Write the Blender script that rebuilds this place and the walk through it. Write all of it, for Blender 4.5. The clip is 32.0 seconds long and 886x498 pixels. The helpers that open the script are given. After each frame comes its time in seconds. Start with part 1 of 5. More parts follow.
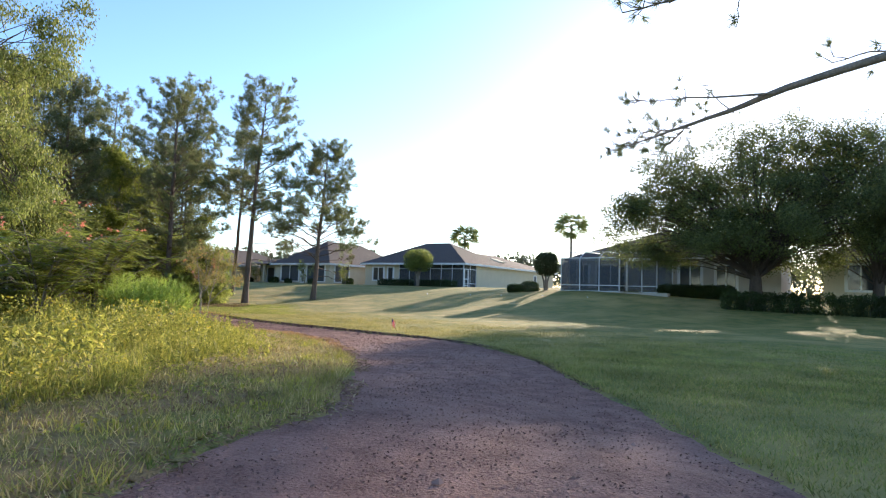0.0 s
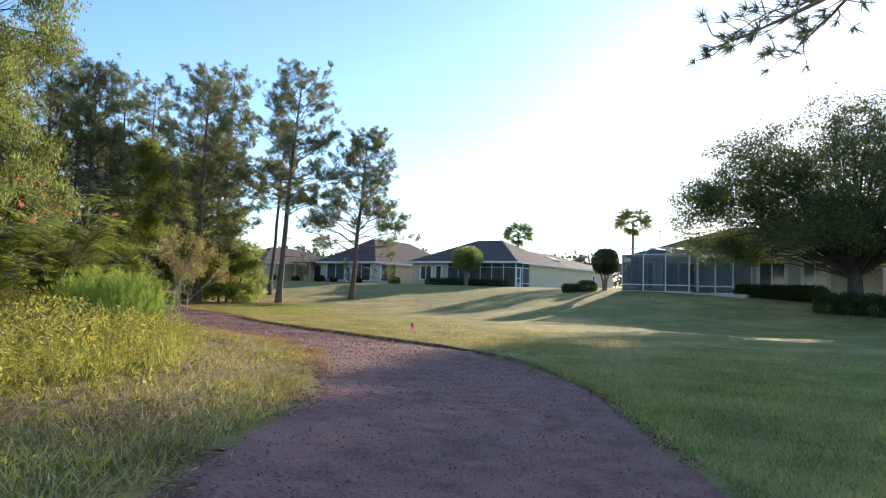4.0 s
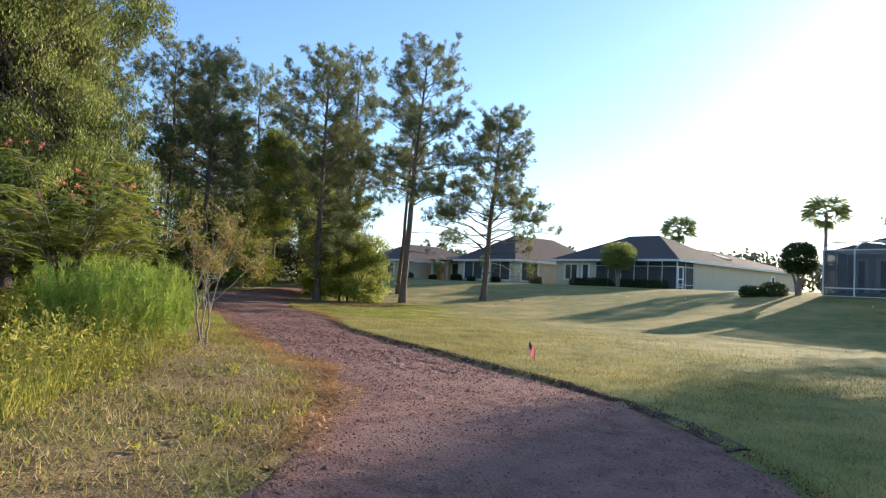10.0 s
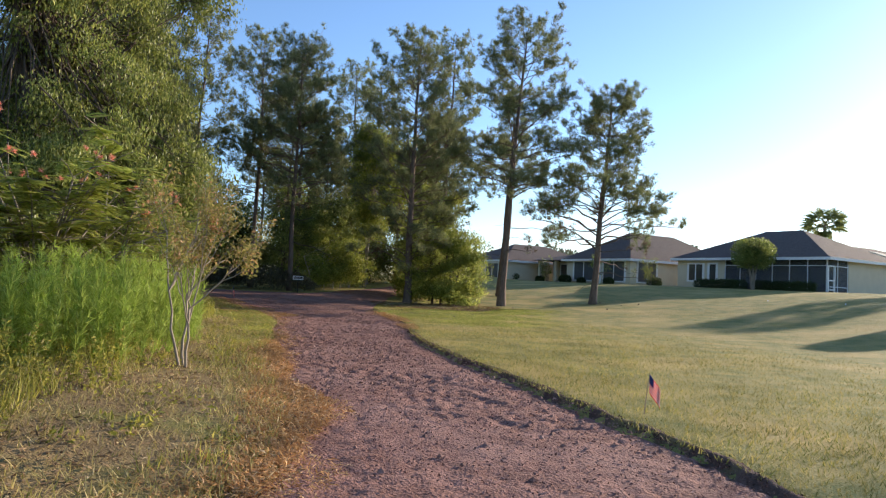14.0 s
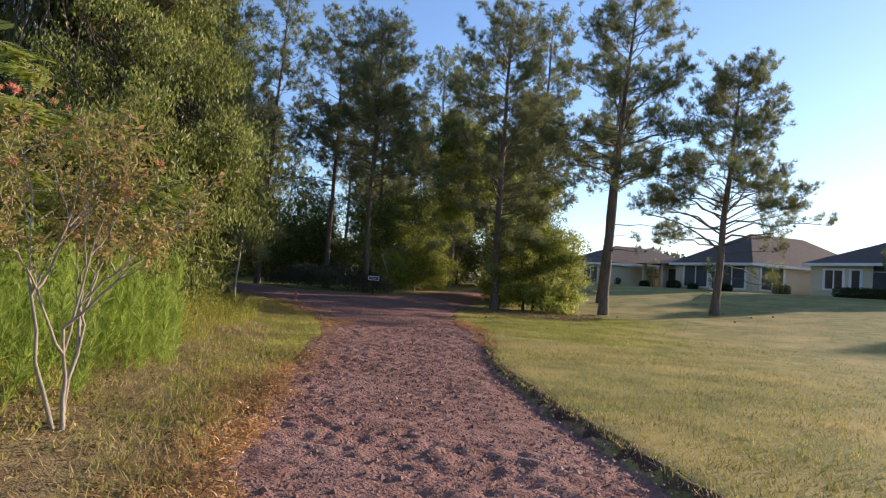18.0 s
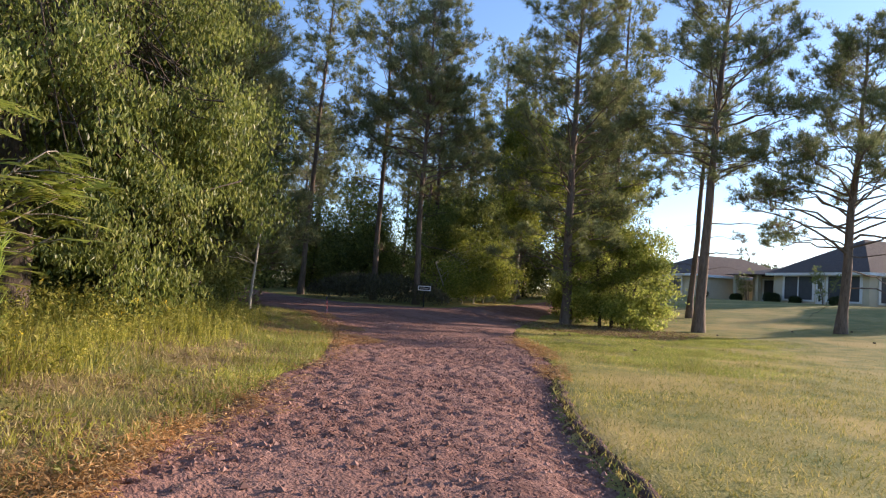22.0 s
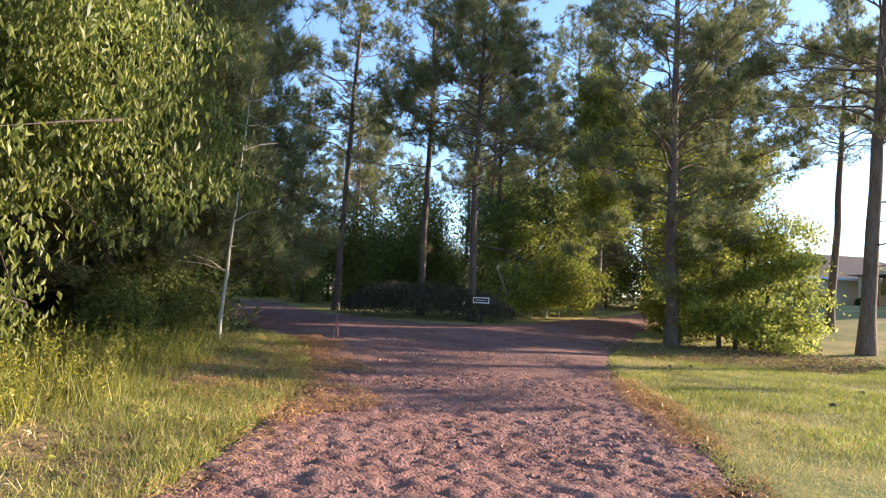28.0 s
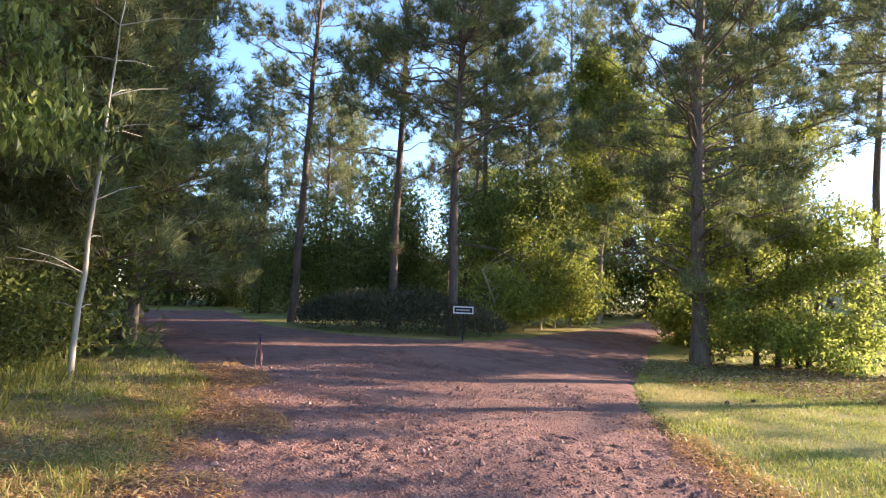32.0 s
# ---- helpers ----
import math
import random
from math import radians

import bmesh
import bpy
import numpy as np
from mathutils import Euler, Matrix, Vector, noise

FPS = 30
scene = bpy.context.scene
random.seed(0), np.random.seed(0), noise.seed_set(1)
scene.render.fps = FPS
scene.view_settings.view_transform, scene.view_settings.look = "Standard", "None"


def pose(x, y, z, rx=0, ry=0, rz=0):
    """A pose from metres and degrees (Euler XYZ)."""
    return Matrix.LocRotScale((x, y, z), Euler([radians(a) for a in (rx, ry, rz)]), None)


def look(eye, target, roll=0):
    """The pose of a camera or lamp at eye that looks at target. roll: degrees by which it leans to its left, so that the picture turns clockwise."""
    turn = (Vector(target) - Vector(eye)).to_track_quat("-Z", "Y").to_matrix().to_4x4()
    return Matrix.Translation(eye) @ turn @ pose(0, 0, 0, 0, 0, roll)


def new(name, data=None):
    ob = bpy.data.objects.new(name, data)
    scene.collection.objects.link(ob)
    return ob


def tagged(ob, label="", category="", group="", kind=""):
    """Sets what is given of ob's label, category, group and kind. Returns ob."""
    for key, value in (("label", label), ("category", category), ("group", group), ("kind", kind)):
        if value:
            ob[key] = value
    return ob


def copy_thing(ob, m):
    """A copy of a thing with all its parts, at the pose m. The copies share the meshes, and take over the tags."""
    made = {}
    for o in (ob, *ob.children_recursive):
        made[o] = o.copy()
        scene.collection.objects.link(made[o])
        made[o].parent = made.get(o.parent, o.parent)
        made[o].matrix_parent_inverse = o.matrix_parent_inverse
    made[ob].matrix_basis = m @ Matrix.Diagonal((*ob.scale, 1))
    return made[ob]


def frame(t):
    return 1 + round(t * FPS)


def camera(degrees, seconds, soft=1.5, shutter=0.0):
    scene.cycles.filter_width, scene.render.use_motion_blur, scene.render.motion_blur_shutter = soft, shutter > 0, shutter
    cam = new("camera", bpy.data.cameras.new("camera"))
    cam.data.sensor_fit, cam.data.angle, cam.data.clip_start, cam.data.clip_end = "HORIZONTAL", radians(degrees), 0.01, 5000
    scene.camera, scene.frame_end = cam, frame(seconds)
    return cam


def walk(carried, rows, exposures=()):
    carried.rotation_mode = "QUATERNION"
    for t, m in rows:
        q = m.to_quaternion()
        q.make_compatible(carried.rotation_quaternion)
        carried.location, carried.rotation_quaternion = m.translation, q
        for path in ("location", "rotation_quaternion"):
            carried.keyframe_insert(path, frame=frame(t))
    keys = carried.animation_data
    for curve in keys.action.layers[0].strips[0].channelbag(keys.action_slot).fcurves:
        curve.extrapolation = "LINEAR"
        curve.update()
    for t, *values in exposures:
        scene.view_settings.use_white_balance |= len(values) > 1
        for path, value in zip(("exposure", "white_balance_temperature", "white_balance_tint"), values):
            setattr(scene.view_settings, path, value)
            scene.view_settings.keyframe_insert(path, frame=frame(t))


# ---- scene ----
cam = camera(69.7, 32.0, 1.2)
PATH = [
    (0, (-2.833, -5.763, 1.355), (-2.378, -3.821, 1.494), 1.7),
    (0.5, (-2.571, -5.274, 1.355), (-2.118, -3.331, 1.493), 1.7),
    (1, (-2.299, -4.805, 1.345), (-1.848, -2.861, 1.481), 1.6),
    (1.5, (-2.056, -4.336, 1.319), (-1.608, -2.391, 1.456), 1.6),
    (2, (-1.827, -3.831, 1.298), (-1.419, -1.877, 1.435), 1.7),
    (2.5, (-1.657, -3.382, 1.286), (-1.272, -1.424, 1.421), 1.6),
    (3, (-1.445, -2.908, 1.289), (-1.1, -0.943, 1.427), 1.8),
    (3.5, (-1.308, -2.458, 1.292), (-0.984, -0.489, 1.429), 1.9),
    (4, (-1.172, -1.914, 1.316), (-0.894, 0.062, 1.451), 2.0),
    (4.5, (-1.094, -1.429, 1.342), (-0.859, 0.552, 1.474), 2.0),
    (6.5, (-0.558, 0.418, 1.4), (-0.482, 2.413, 1.526), 2.5),
    (7, (-0.491, 0.883, 1.413), (-0.449, 2.878, 1.536), 2.5),
    (7.5, (-0.357, 1.393, 1.397), (-0.34, 3.389, 1.524), 2.5),
    (8, (-0.302, 1.929, 1.407), (-0.299, 3.924, 1.537), 2.5),
    (8.5, (-0.183, 2.434, 1.395), (-0.221, 4.429, 1.528), 2.6),
    (9, (-0.127, 2.92, 1.398), (-0.219, 4.914, 1.528), 2.6),
    (9.5, (-0.065, 3.435, 1.371), (-0.189, 5.427, 1.497), 2.7),
    (10, (-0.066, 3.974, 1.398), (-0.25, 5.962, 1.513), 2.8),
    (10.5, (-0.061, 4.495, 1.401), (-0.291, 6.478, 1.508), 2.9),
    (11, (-0.026, 5.008, 1.417), (-0.322, 6.983, 1.526), 2.9),
    (11.5, (-0.035, 5.493, 1.426), (-0.384, 7.459, 1.528), 2.9),
    (12, (0.027, 5.972, 1.43), (-0.384, 7.927, 1.533), 2.9),
    (12.5, (0.013, 6.488, 1.421), (-0.422, 8.437, 1.526), 2.8),
    (13, (0.061, 6.971, 1.414), (-0.397, 8.915, 1.518), 2.8),
    (13.5, (0.057, 7.461, 1.403), (-0.438, 9.396, 1.508), 2.8),
    (14, (0.09, 7.975, 1.399), (-0.437, 9.902, 1.503), 2.9),
    (14.5, (0.11, 8.495, 1.417), (-0.436, 10.416, 1.519), 3.0),
    (15, (0.047, 8.974, 1.41), (-0.532, 10.886, 1.51), 3.0),
    (15.5, (-0.045, 9.484, 1.411), (-0.737, 11.357, 1.51), 3.2),
    (17.5, (-0.697, 11.51, 1.425), (-1.49, 13.344, 1.519), 3.6),
    (18, (-0.872, 12.026, 1.434), (-1.679, 13.853, 1.528), 3.9),
    (18.5, (-1.119, 12.575, 1.438), (-1.956, 14.389, 1.532), 3.9),
    (19, (-1.325, 13.104, 1.453), (-2.196, 14.903, 1.548), 3.9),
    (19.5, (-1.563, 13.633, 1.367), (-2.442, 15.427, 1.466), 3.8),
    (20, (-1.733, 14.168, 1.314), (-2.628, 15.953, 1.417), 3.9),
    (20.5, (-1.796, 14.654, 1.295), (-2.704, 16.433, 1.399), 3.9),
    (21, (-1.925, 15.192, 1.313), (-2.859, 16.957, 1.421), 3.9),
    (21.5, (-2.055, 15.684, 1.31), (-3.012, 17.436, 1.426), 3.9),
    (22, (-2.246, 16.167, 1.263), (-3.251, 17.892, 1.388), 3.9),
    (22.5, (-2.494, 16.68, 1.292), (-3.54, 18.38, 1.423), 4.0),
    (23, (-2.711, 17.183, 1.275), (-3.786, 18.865, 1.408), 3.8),
    (23.5, (-2.975, 17.694, 1.267), (-4.071, 19.361, 1.403), 3.8),
    (24, (-3.222, 18.135, 1.281), (-4.329, 19.795, 1.417), 3.7),
    (24.5, (-3.504, 18.65, 1.275), (-4.648, 20.284, 1.42), 3.7),
    (25, (-3.823, 19.123, 1.279), (-4.986, 20.744, 1.42), 3.7),
    (25.5, (-4.078, 19.597, 1.298), (-5.24, 21.218, 1.447), 3.4),
    (27.5, (-4.837, 21.352, 1.336), (-6.028, 22.952, 1.478), 2.9),
    (28, (-5.127, 21.797, 1.363), (-6.318, 23.398, 1.506), 2.8),
    (28.5, (-5.452, 22.219, 1.371), (-6.638, 23.822, 1.516), 2.7),
    (29, (-5.715, 22.682, 1.365), (-6.898, 24.288, 1.516), 2.7),
    (29.5, (-6.012, 23.094, 1.374), (-7.184, 24.708, 1.523), 2.6),
    (30, (-6.226, 23.545, 1.372), (-7.39, 25.164, 1.526), 2.5),
    (30.5, (-6.524, 23.965, 1.395), (-7.68, 25.59, 1.55), 2.5),
    (31, (-6.792, 24.418, 1.398), (-7.942, 26.047, 1.558), 2.4),
    (31.5, (-7.1, 24.882, 1.428), (-8.25, 26.511, 1.588), 2.5),
    (32, (-7.314, 25.309, 1.413), (-8.466, 26.935, 1.581), 2.3),
]
walk(cam, [(t, look(e, g, r)) for t, e, g, r in PATH],
     [(0, 1.18, 6250, 14), (4, 1.10, 6250, 14), (9, 1.0, 6300, 13), (13, 0.94, 6300, 14), (16, 0.74, 6400, 17), (20, 0.88, 6500, 21), (25, 1.42, 6450, 20), (29, 1.75, 6400, 19), (32, 2.03, 6400, 19)])

# ---- world, sun, exposure ----
SUN_EL, SUN_AZ = 14.5, 38.0
world = bpy.data.worlds.new("world")
scene.world = world
world.use_nodes = True
wn = world.node_tree
sky = wn.nodes.new("ShaderNodeTexSky")
sky.sky_type, sky.sun_disc = "NISHITA", False
sky.sun_elevation, sky.sun_rotation = radians(SUN_EL), radians(SUN_AZ)
sky.air_density, sky.dust_density, sky.ozone_density = 1.0, 0.28, 3.4
wn.links.new(sky.outputs[0], wn.nodes["Background"].inputs[0])
wn.nodes["Background"].inputs[1].default_value = 0.15
sun = new("sun", bpy.data.lights.new("sun", "SUN"))
sun.data.energy, sun.data.angle, sun.data.color = 4.8, radians(0.6), (1.0, 0.85, 0.64)
_a, _e = radians(SUN_AZ), radians(SUN_EL)
sun.matrix_world = look((60 * math.sin(_a), 60 * math.cos(_a), 60 * math.tan(_e)), (0, 0, 0))

# ---- small tools ----
rs = np.random.RandomState
_tab = rs(5).rand(256, 256)


def vnoise(x, y, s=1.0, octaves=3):
    """Smooth value noise in 0..1."""
    out, amp, tot = 0.0, 1.0, 0.0
    for o in range(octaves):
        u, v = np.asarray(x) / s * 2 ** o + 17.3 * o, np.asarray(y) / s * 2 ** o + 9.1 * o
        i, j = np.floor(u).astype(int), np.floor(v).astype(int)
        f, h = u - i, v - j
        f, h = f * f * (3 - 2 * f), h * h * (3 - 2 * h)
        a, b = _tab[i % 256, j % 256], _tab[(i + 1) % 256, j % 256]
        c, d = _tab[i % 256, (j + 1) % 256], _tab[(i + 1) % 256, (j + 1) % 256]
        out = out + amp * ((a * (1 - f) + b * f) * (1 - h) + (c * (1 - f) + d * f) * h)
        tot += amp
        amp *= 0.5
    return out / tot


def sstep(v):
    v = np.clip(v, 0, 1)
    return v * v * (3 - 2 * v)


def ground_z(x, y):
    x, y = np.asarray(x, float), np.asarray(y, float)
    d = 0.64 * x + 0.77 * y
    left = sstep((-x - 10) / 6)
    rise = 2.1 * sstep((d - 24) / 34) * (1 - 0.4 * sstep((-x - 10) / 10)) + 0.6 * np.exp(-((x - 21) ** 2 + (y - 41) ** 2) / 98)
    return rise + left * 0.026 * np.clip(y - 30, 0, 30) + 0.18 * sstep((-x - 3.5 + 0.3 * np.clip(16 - y, 0, 60) - 0.62 * np.clip(y - 14, 0, 16)) / 3)


def gz(x, y):
    return float(ground_z(x, y))


def mesh(name, verts, faces, material, smooth=False):
    """A mesh from numpy vertices and a list of face arrays (n x 3 or n x 4)."""
    verts = np.asarray(verts, np.float32).reshape(-1, 3)
    faces = [np.asarray(f, np.int32) for f in (faces if isinstance(faces, list) else [faces])]
    me = bpy.data.meshes.new(name)
    me.vertices.add(len(verts))
    me.vertices.foreach_set("co", verts.ravel())
    sizes = np.concatenate([np.full(len(f), f.shape[1], np.int32) for f in faces])
    flat = np.concatenate([f.ravel() for f in faces])
    me.loops.add(len(flat))
    me.loops.foreach_set("vertex_index", flat)
    me.polygons.add(len(sizes))
    me.polygons.foreach_set("loop_start", np.r_[0, np.cumsum(sizes)[:-1]].astype(np.int32))
    me.polygons.foreach_set("use_smooth", np.full(len(sizes), smooth))
    me.update(calc_edges=True)
    me.validate()
    me.materials.append(material)
    return me


def put_part(name, me, parent=None, label="", at=None):
    ob = new(name, me)
    if parent is not None:
        ob.parent = parent
    if at is not None:
        ob.location = at
    if label:
        tagged(ob, label)
    return ob


def thing(name, at, label, category, group="", rz=0.0):
    ob = new(name)
    ob.location = at
    ob.rotation_euler = (0, 0, radians(rz))
    return tagged(ob, label, category, group)


def part(name, bm, material, parent, label=""):
    """Links a bmesh as one mesh object under a thing or a part."""
    me = bpy.data.meshes.new(name)
    bm.to_mesh(me)
    bm.free()
    me.materials.append(material)
    return put_part(name, me, parent, label)


def box_bm(x0, y0, z0, x1, y1, z1, bevel=0.0, bm=None):
    own = bm is None
    bm = bm or bmesh.new()
    r = bmesh.ops.create_cube(bm, size=1)
    bmesh.ops.scale(bm, vec=(x1 - x0, y1 - y0, z1 - z0), verts=r["verts"])
    bmesh.ops.translate(bm, vec=((x0 + x1) / 2, (y0 + y1) / 2, (z0 + z1) / 2), verts=r["verts"])
    if bevel and own:
        bmesh.ops.bevel(bm, geom=bm.edges[:], offset=bevel, segments=2, affect="EDGES")
    return bm


def tubes(paths, seg=6):
    """Vertices and quads of tapered tubes; each path is (points, radii)."""
    V, F, n = [], [], 0
    ang = np.linspace(0, 2 * np.pi, seg, endpoint=False)
    for pts, rad in paths:
        pts, rad = np.asarray(pts, float), np.asarray(rad, float)
        tan = np.gradient(pts, axis=0)
        tan /= np.linalg.norm(tan, axis=1, keepdims=True) + 1e-9
        ref = np.where(np.abs(tan[:, 2:3]) > 0.9, [[1.0, 0, 0]], [[0, 0, 1.0]])
        a = np.cross(tan, ref)
        a /= np.linalg.norm(a, axis=1, keepdims=True) + 1e-9
        b = np.cross(tan, a)
        ring = pts[:, None] + rad[:, None, None] * (np.cos(ang)[None, :, None] * a[:, None] + np.sin(ang)[None, :, None] * b[:, None])
        V.append(ring.reshape(-1, 3))
        k = len(pts)
        i = np.arange(k - 1)[:, None] * seg + np.arange(seg)[None]
        j = np.arange(k - 1)[:, None] * seg + (np.arange(seg)[None] + 1) % seg
        F.append((n + np.stack([i, j, j + seg, i + seg], -1)).reshape(-1, 4))
        n += k * seg
    return np.concatenate(V), np.concatenate(F)


def unit(v):
    return v / (np.linalg.norm(v, axis=-1, keepdims=True) + 1e-9)


def leaf_cloud(c, size, r, aspect=0.5, droop=0.0, up=0.3, flat=1.0):
    """Folded diamond leaves at the places c."""
    n = len(c)
    d = unit(r.normal(size=(n, 3)) * [1, 1, flat] + [0, 0, -droop])
    nrm = unit(r.normal(size=(n, 3)) + [0, 0, up])
    side = unit(np.cross(d, nrm))
    L = (size * (0.65 + 0.7 * r.rand(n)))[:, None]
    v = np.stack([c, c + d * L * 0.45 + side * L * aspect * 0.5, c + d * L, c + d * L * 0.45 - side * L * aspect * 0.5], 1)
    up_ = np.cross(side, d) * L * 0.12
    v[:, 1] += up_
    v[:, 3] += up_
    return v.reshape(-1, 3), np.arange(n * 4).reshape(-1, 4)


def needle_tufts(c, d, length, r, k=12, width=0.018, spread=0.75):
    n = len(c)
    dd = unit(d[:, None] + r.normal(size=(n, k, 3)) * spread)
    L = length * (0.7 + 0.5 * r.rand(n, k, 1))
    s = unit(np.cross(dd, r.normal(size=(n, k, 3)))) * width * 0.5
    base = c[:, None] + dd * L * 0.06
    v = np.stack([base - s, base + s, base + dd * L], 2)
    return v.reshape(-1, 3), np.arange(n * k * 3).reshape(-1, 3)


# ---- materials ----
def node_mat(name):
    m = bpy.data.materials.new(name)
    m.use_nodes = True
    return m, m.node_tree.nodes, m.node_tree.links


def surf(name, c1, c2, scale=4.0, rough=0.8, bump=0.3, fine=40.0, c3=None, metal=0.0, spec=0.3, stretch=None):
    """Two-scale noise colour, a third tone in blotches, fine bump."""
    m, n, l = node_mat(name)
    b = n["Principled BSDF"]
    tc = n.new("ShaderNodeTexCoord")
    src = tc.outputs["Object"]
    if stretch:
        mp = n.new("ShaderNodeMapping")
        mp.inputs["Scale"].default_value = stretch
        l.new(src, mp.inputs[0])
        src = mp.outputs[0]
    big, small = n.new("ShaderNodeTexNoise"), n.new("ShaderNodeTexNoise")
    big.inputs["Scale"].default_value, small.inputs["Scale"].default_value = scale, fine
    big.inputs["Detail"].default_value = small.inputs["Detail"].default_value = 5
    l.new(src, big.inputs[0])
    l.new(src, small.inputs[0])
    mix = n.new("ShaderNodeMix")
    mix.data_type = "RGBA"
    mix.inputs[6].default_value, mix.inputs[7].default_value = (*c1, 1), (*c2, 1)
    ramp = n.new("ShaderNodeMapRange")
    ramp.inputs[1].default_value, ramp.inputs[2].default_value = 0.35, 0.65
    add = n.new("ShaderNodeMath")
    add.operation = "MULTIPLY_ADD"
    add.inputs[1].default_value = 0.5
    l.new(small.outputs[0], add.inputs[0])
    half = n.new("ShaderNodeMath")
    half.operation = "MULTIPLY"
    half.inputs[1].default_value = 0.5
    l.new(big.outputs[0], half.inputs[0])
    l.new(half.outputs[0], add.inputs[2])
    l.new(add.outputs[0], ramp.inputs[0])
    l.new(ramp.outputs[0], mix.inputs[0])
    col = mix.outputs[2]
    if c3:
        blot = n.new("ShaderNodeTexNoise")
        blot.inputs["Scale"].default_value, blot.inputs["Detail"].default_value = scale * 0.23, 6
        l.new(src, blot.inputs[0])
        r2 = n.new("ShaderNodeMapRange")
        r2.inputs[1].default_value, r2.inputs[2].default_value = 0.48, 0.66
        l.new(blot.outputs[0], r2.inputs[0])
        m2 = n.new("ShaderNodeMix")
        m2.data_type = "RGBA"
        m2.inputs[7].default_value = (*c3, 1)
        l.new(col, m2.inputs[6])
        l.new(r2.outputs[0], m2.inputs[0])
        col = m2.outputs[2]
    l.new(col, b.inputs["Base Color"])
    b.inputs["Roughness"].default_value, b.inputs["Metallic"].default_value = rough, metal
    b.inputs["Specular IOR Level"].default_value = spec
    if bump:
        bp = n.new("ShaderNodeBump")
        bp.inputs["Strength"].default_value, bp.inputs["Distance"].default_value = bump, 0.03
        l.new(small.outputs[0], bp.inputs["Height"])
        l.new(bp.outputs[0], b.inputs["Normal"])
    return m


def leaf_mat(name, c1, c2, c3=None, trans=0.4, rough=0.55):
    """Thin leaf: colour varies leaf by leaf, and light comes through."""
    m, n, l = node_mat(name)
    b, out = n["Principled BSDF"], n["Material Output"]
    g = n.new("ShaderNodeNewGeometry")
    ramp = n.new("ShaderNodeValToRGB")
    e = ramp.color_ramp.elements
    e[0].color, e[1].color = (*c1, 1), (*c2, 1)
    if c3:
        e[1].position = 0.8
        x = e.new(1.0)
        x.color = (*c3, 1)
    l.new(g.outputs["Random Per Island"], ramp.inputs[0])
    tc = n.new("ShaderNodeTexCoord")
    noi = n.new("ShaderNodeTexNoise")
    noi.inputs["Scale"].default_value = 0.8
    l.new(tc.outputs["Object"], noi.inputs[0])
    hsv = n.new("ShaderNodeHueSaturation")
    mr = n.new("ShaderNodeMapRange")
    mr.inputs[1].default_value, mr.inputs[2].default_value, mr.inputs[3].default_value, mr.inputs[4].default_value = 0.3, 0.7, 0.7, 1.3
    l.new(noi.outputs[0], mr.inputs[0])
    l.new(mr.outputs[0], hsv.inputs["Value"])
    l.new(ramp.outputs[0], hsv.inputs["Color"])
    l.new(hsv.outputs[0], b.inputs["Base Color"])
    b.inputs["Roughness"].default_value = rough
    b.inputs["Specular IOR Level"].default_value = 0.35
    t = n.new("ShaderNodeBsdfTranslucent")
    l.new(hsv.outputs[0], t.inputs[0])
    mx = n.new("ShaderNodeMixShader")
    mx.inputs[0].default_value = trans
    l.new(b.outputs[0], mx.inputs[1])
    l.new(t.outputs[0], mx.inputs[2])
    l.new(mx.outputs[0], out.inputs["Surface"])
    return m


M_LAWN = surf("lawn_grass", (0.11, 0.145, 0.03), (0.37, 0.285, 0.08), 1.6, 0.9, 1.0, 38, c3=(0.42, 0.31, 0.10))
M_THATCH = surf("brown_thatch", (0.12, 0.08, 0.036), (0.34, 0.235, 0.10), 3.0, 0.95, 1.0, 50, c3=(0.17, 0.18, 0.04))
M_BLADE = leaf_mat("lawn_blade", (0.14, 0.165, 0.035), (0.45, 0.36, 0.105), (0.54, 0.425, 0.155), 0.4, 0.7)
M_MULCH = surf("red_mulch", (0.15, 0.066, 0.048), (0.36, 0.190, 0.146), 3.0, 0.95, 1.0, 34, c3=(0.30, 0.162, 0.126))
for _nd in M_MULCH.node_tree.nodes:
    if _nd.type == "BUMP":
        _nd.inputs["Distance"].default_value = 0.03
M_LITTER = leaf_mat("brown_litter", (0.14, 0.085, 0.045), (0.36, 0.24, 0.125), (0.54, 0.42, 0.24), 0.2, 0.9)
M_CHIP = leaf_mat("mulch_chip", (0.18, 0.092, 0.072), (0.29, 0.16, 0.125), (0.36, 0.21, 0.165), 0.0, 0.9)
M_BANK = surf("bank_soil", (0.07, 0.04, 0.03), (0.17, 0.095, 0.07), 5.0, 0.95, 1.0, 45, c3=(0.20, 0.16, 0.06))
# litter at the lawn's lip, darkened to paint the shade there
M_EDGE_SHADE = leaf_mat("shaded_edge_litter", (0.06, 0.032, 0.025), (0.13, 0.07, 0.052), (0.24, 0.14, 0.10), 0.0, 0.95)
M_STRAW = leaf_mat("dry_straw", (0.38, 0.19, 0.06), (0.56, 0.32, 0.12), (0.62, 0.43, 0.21), 0.25)
M_DRY = leaf_mat("dry_grass", (0.19, 0.185, 0.045), (0.48, 0.38, 0.14), (0.64, 0.50, 0.25), 0.4)
M_WEED = leaf_mat("weed_leaf", (0.15, 0.165, 0.03), (0.40, 0.375, 0.065), (0.56, 0.47, 0.12), 0.5)
M_GREEN = leaf_mat("green_blade", (0.14, 0.185, 0.03), (0.34, 0.35, 0.075), (0.48, 0.43, 0.13), 0.45)
M_FENNEL = leaf_mat("fennel_leaf", (0.20, 0.30, 0.04), (0.42, 0.50, 0.11), None, 0.55)
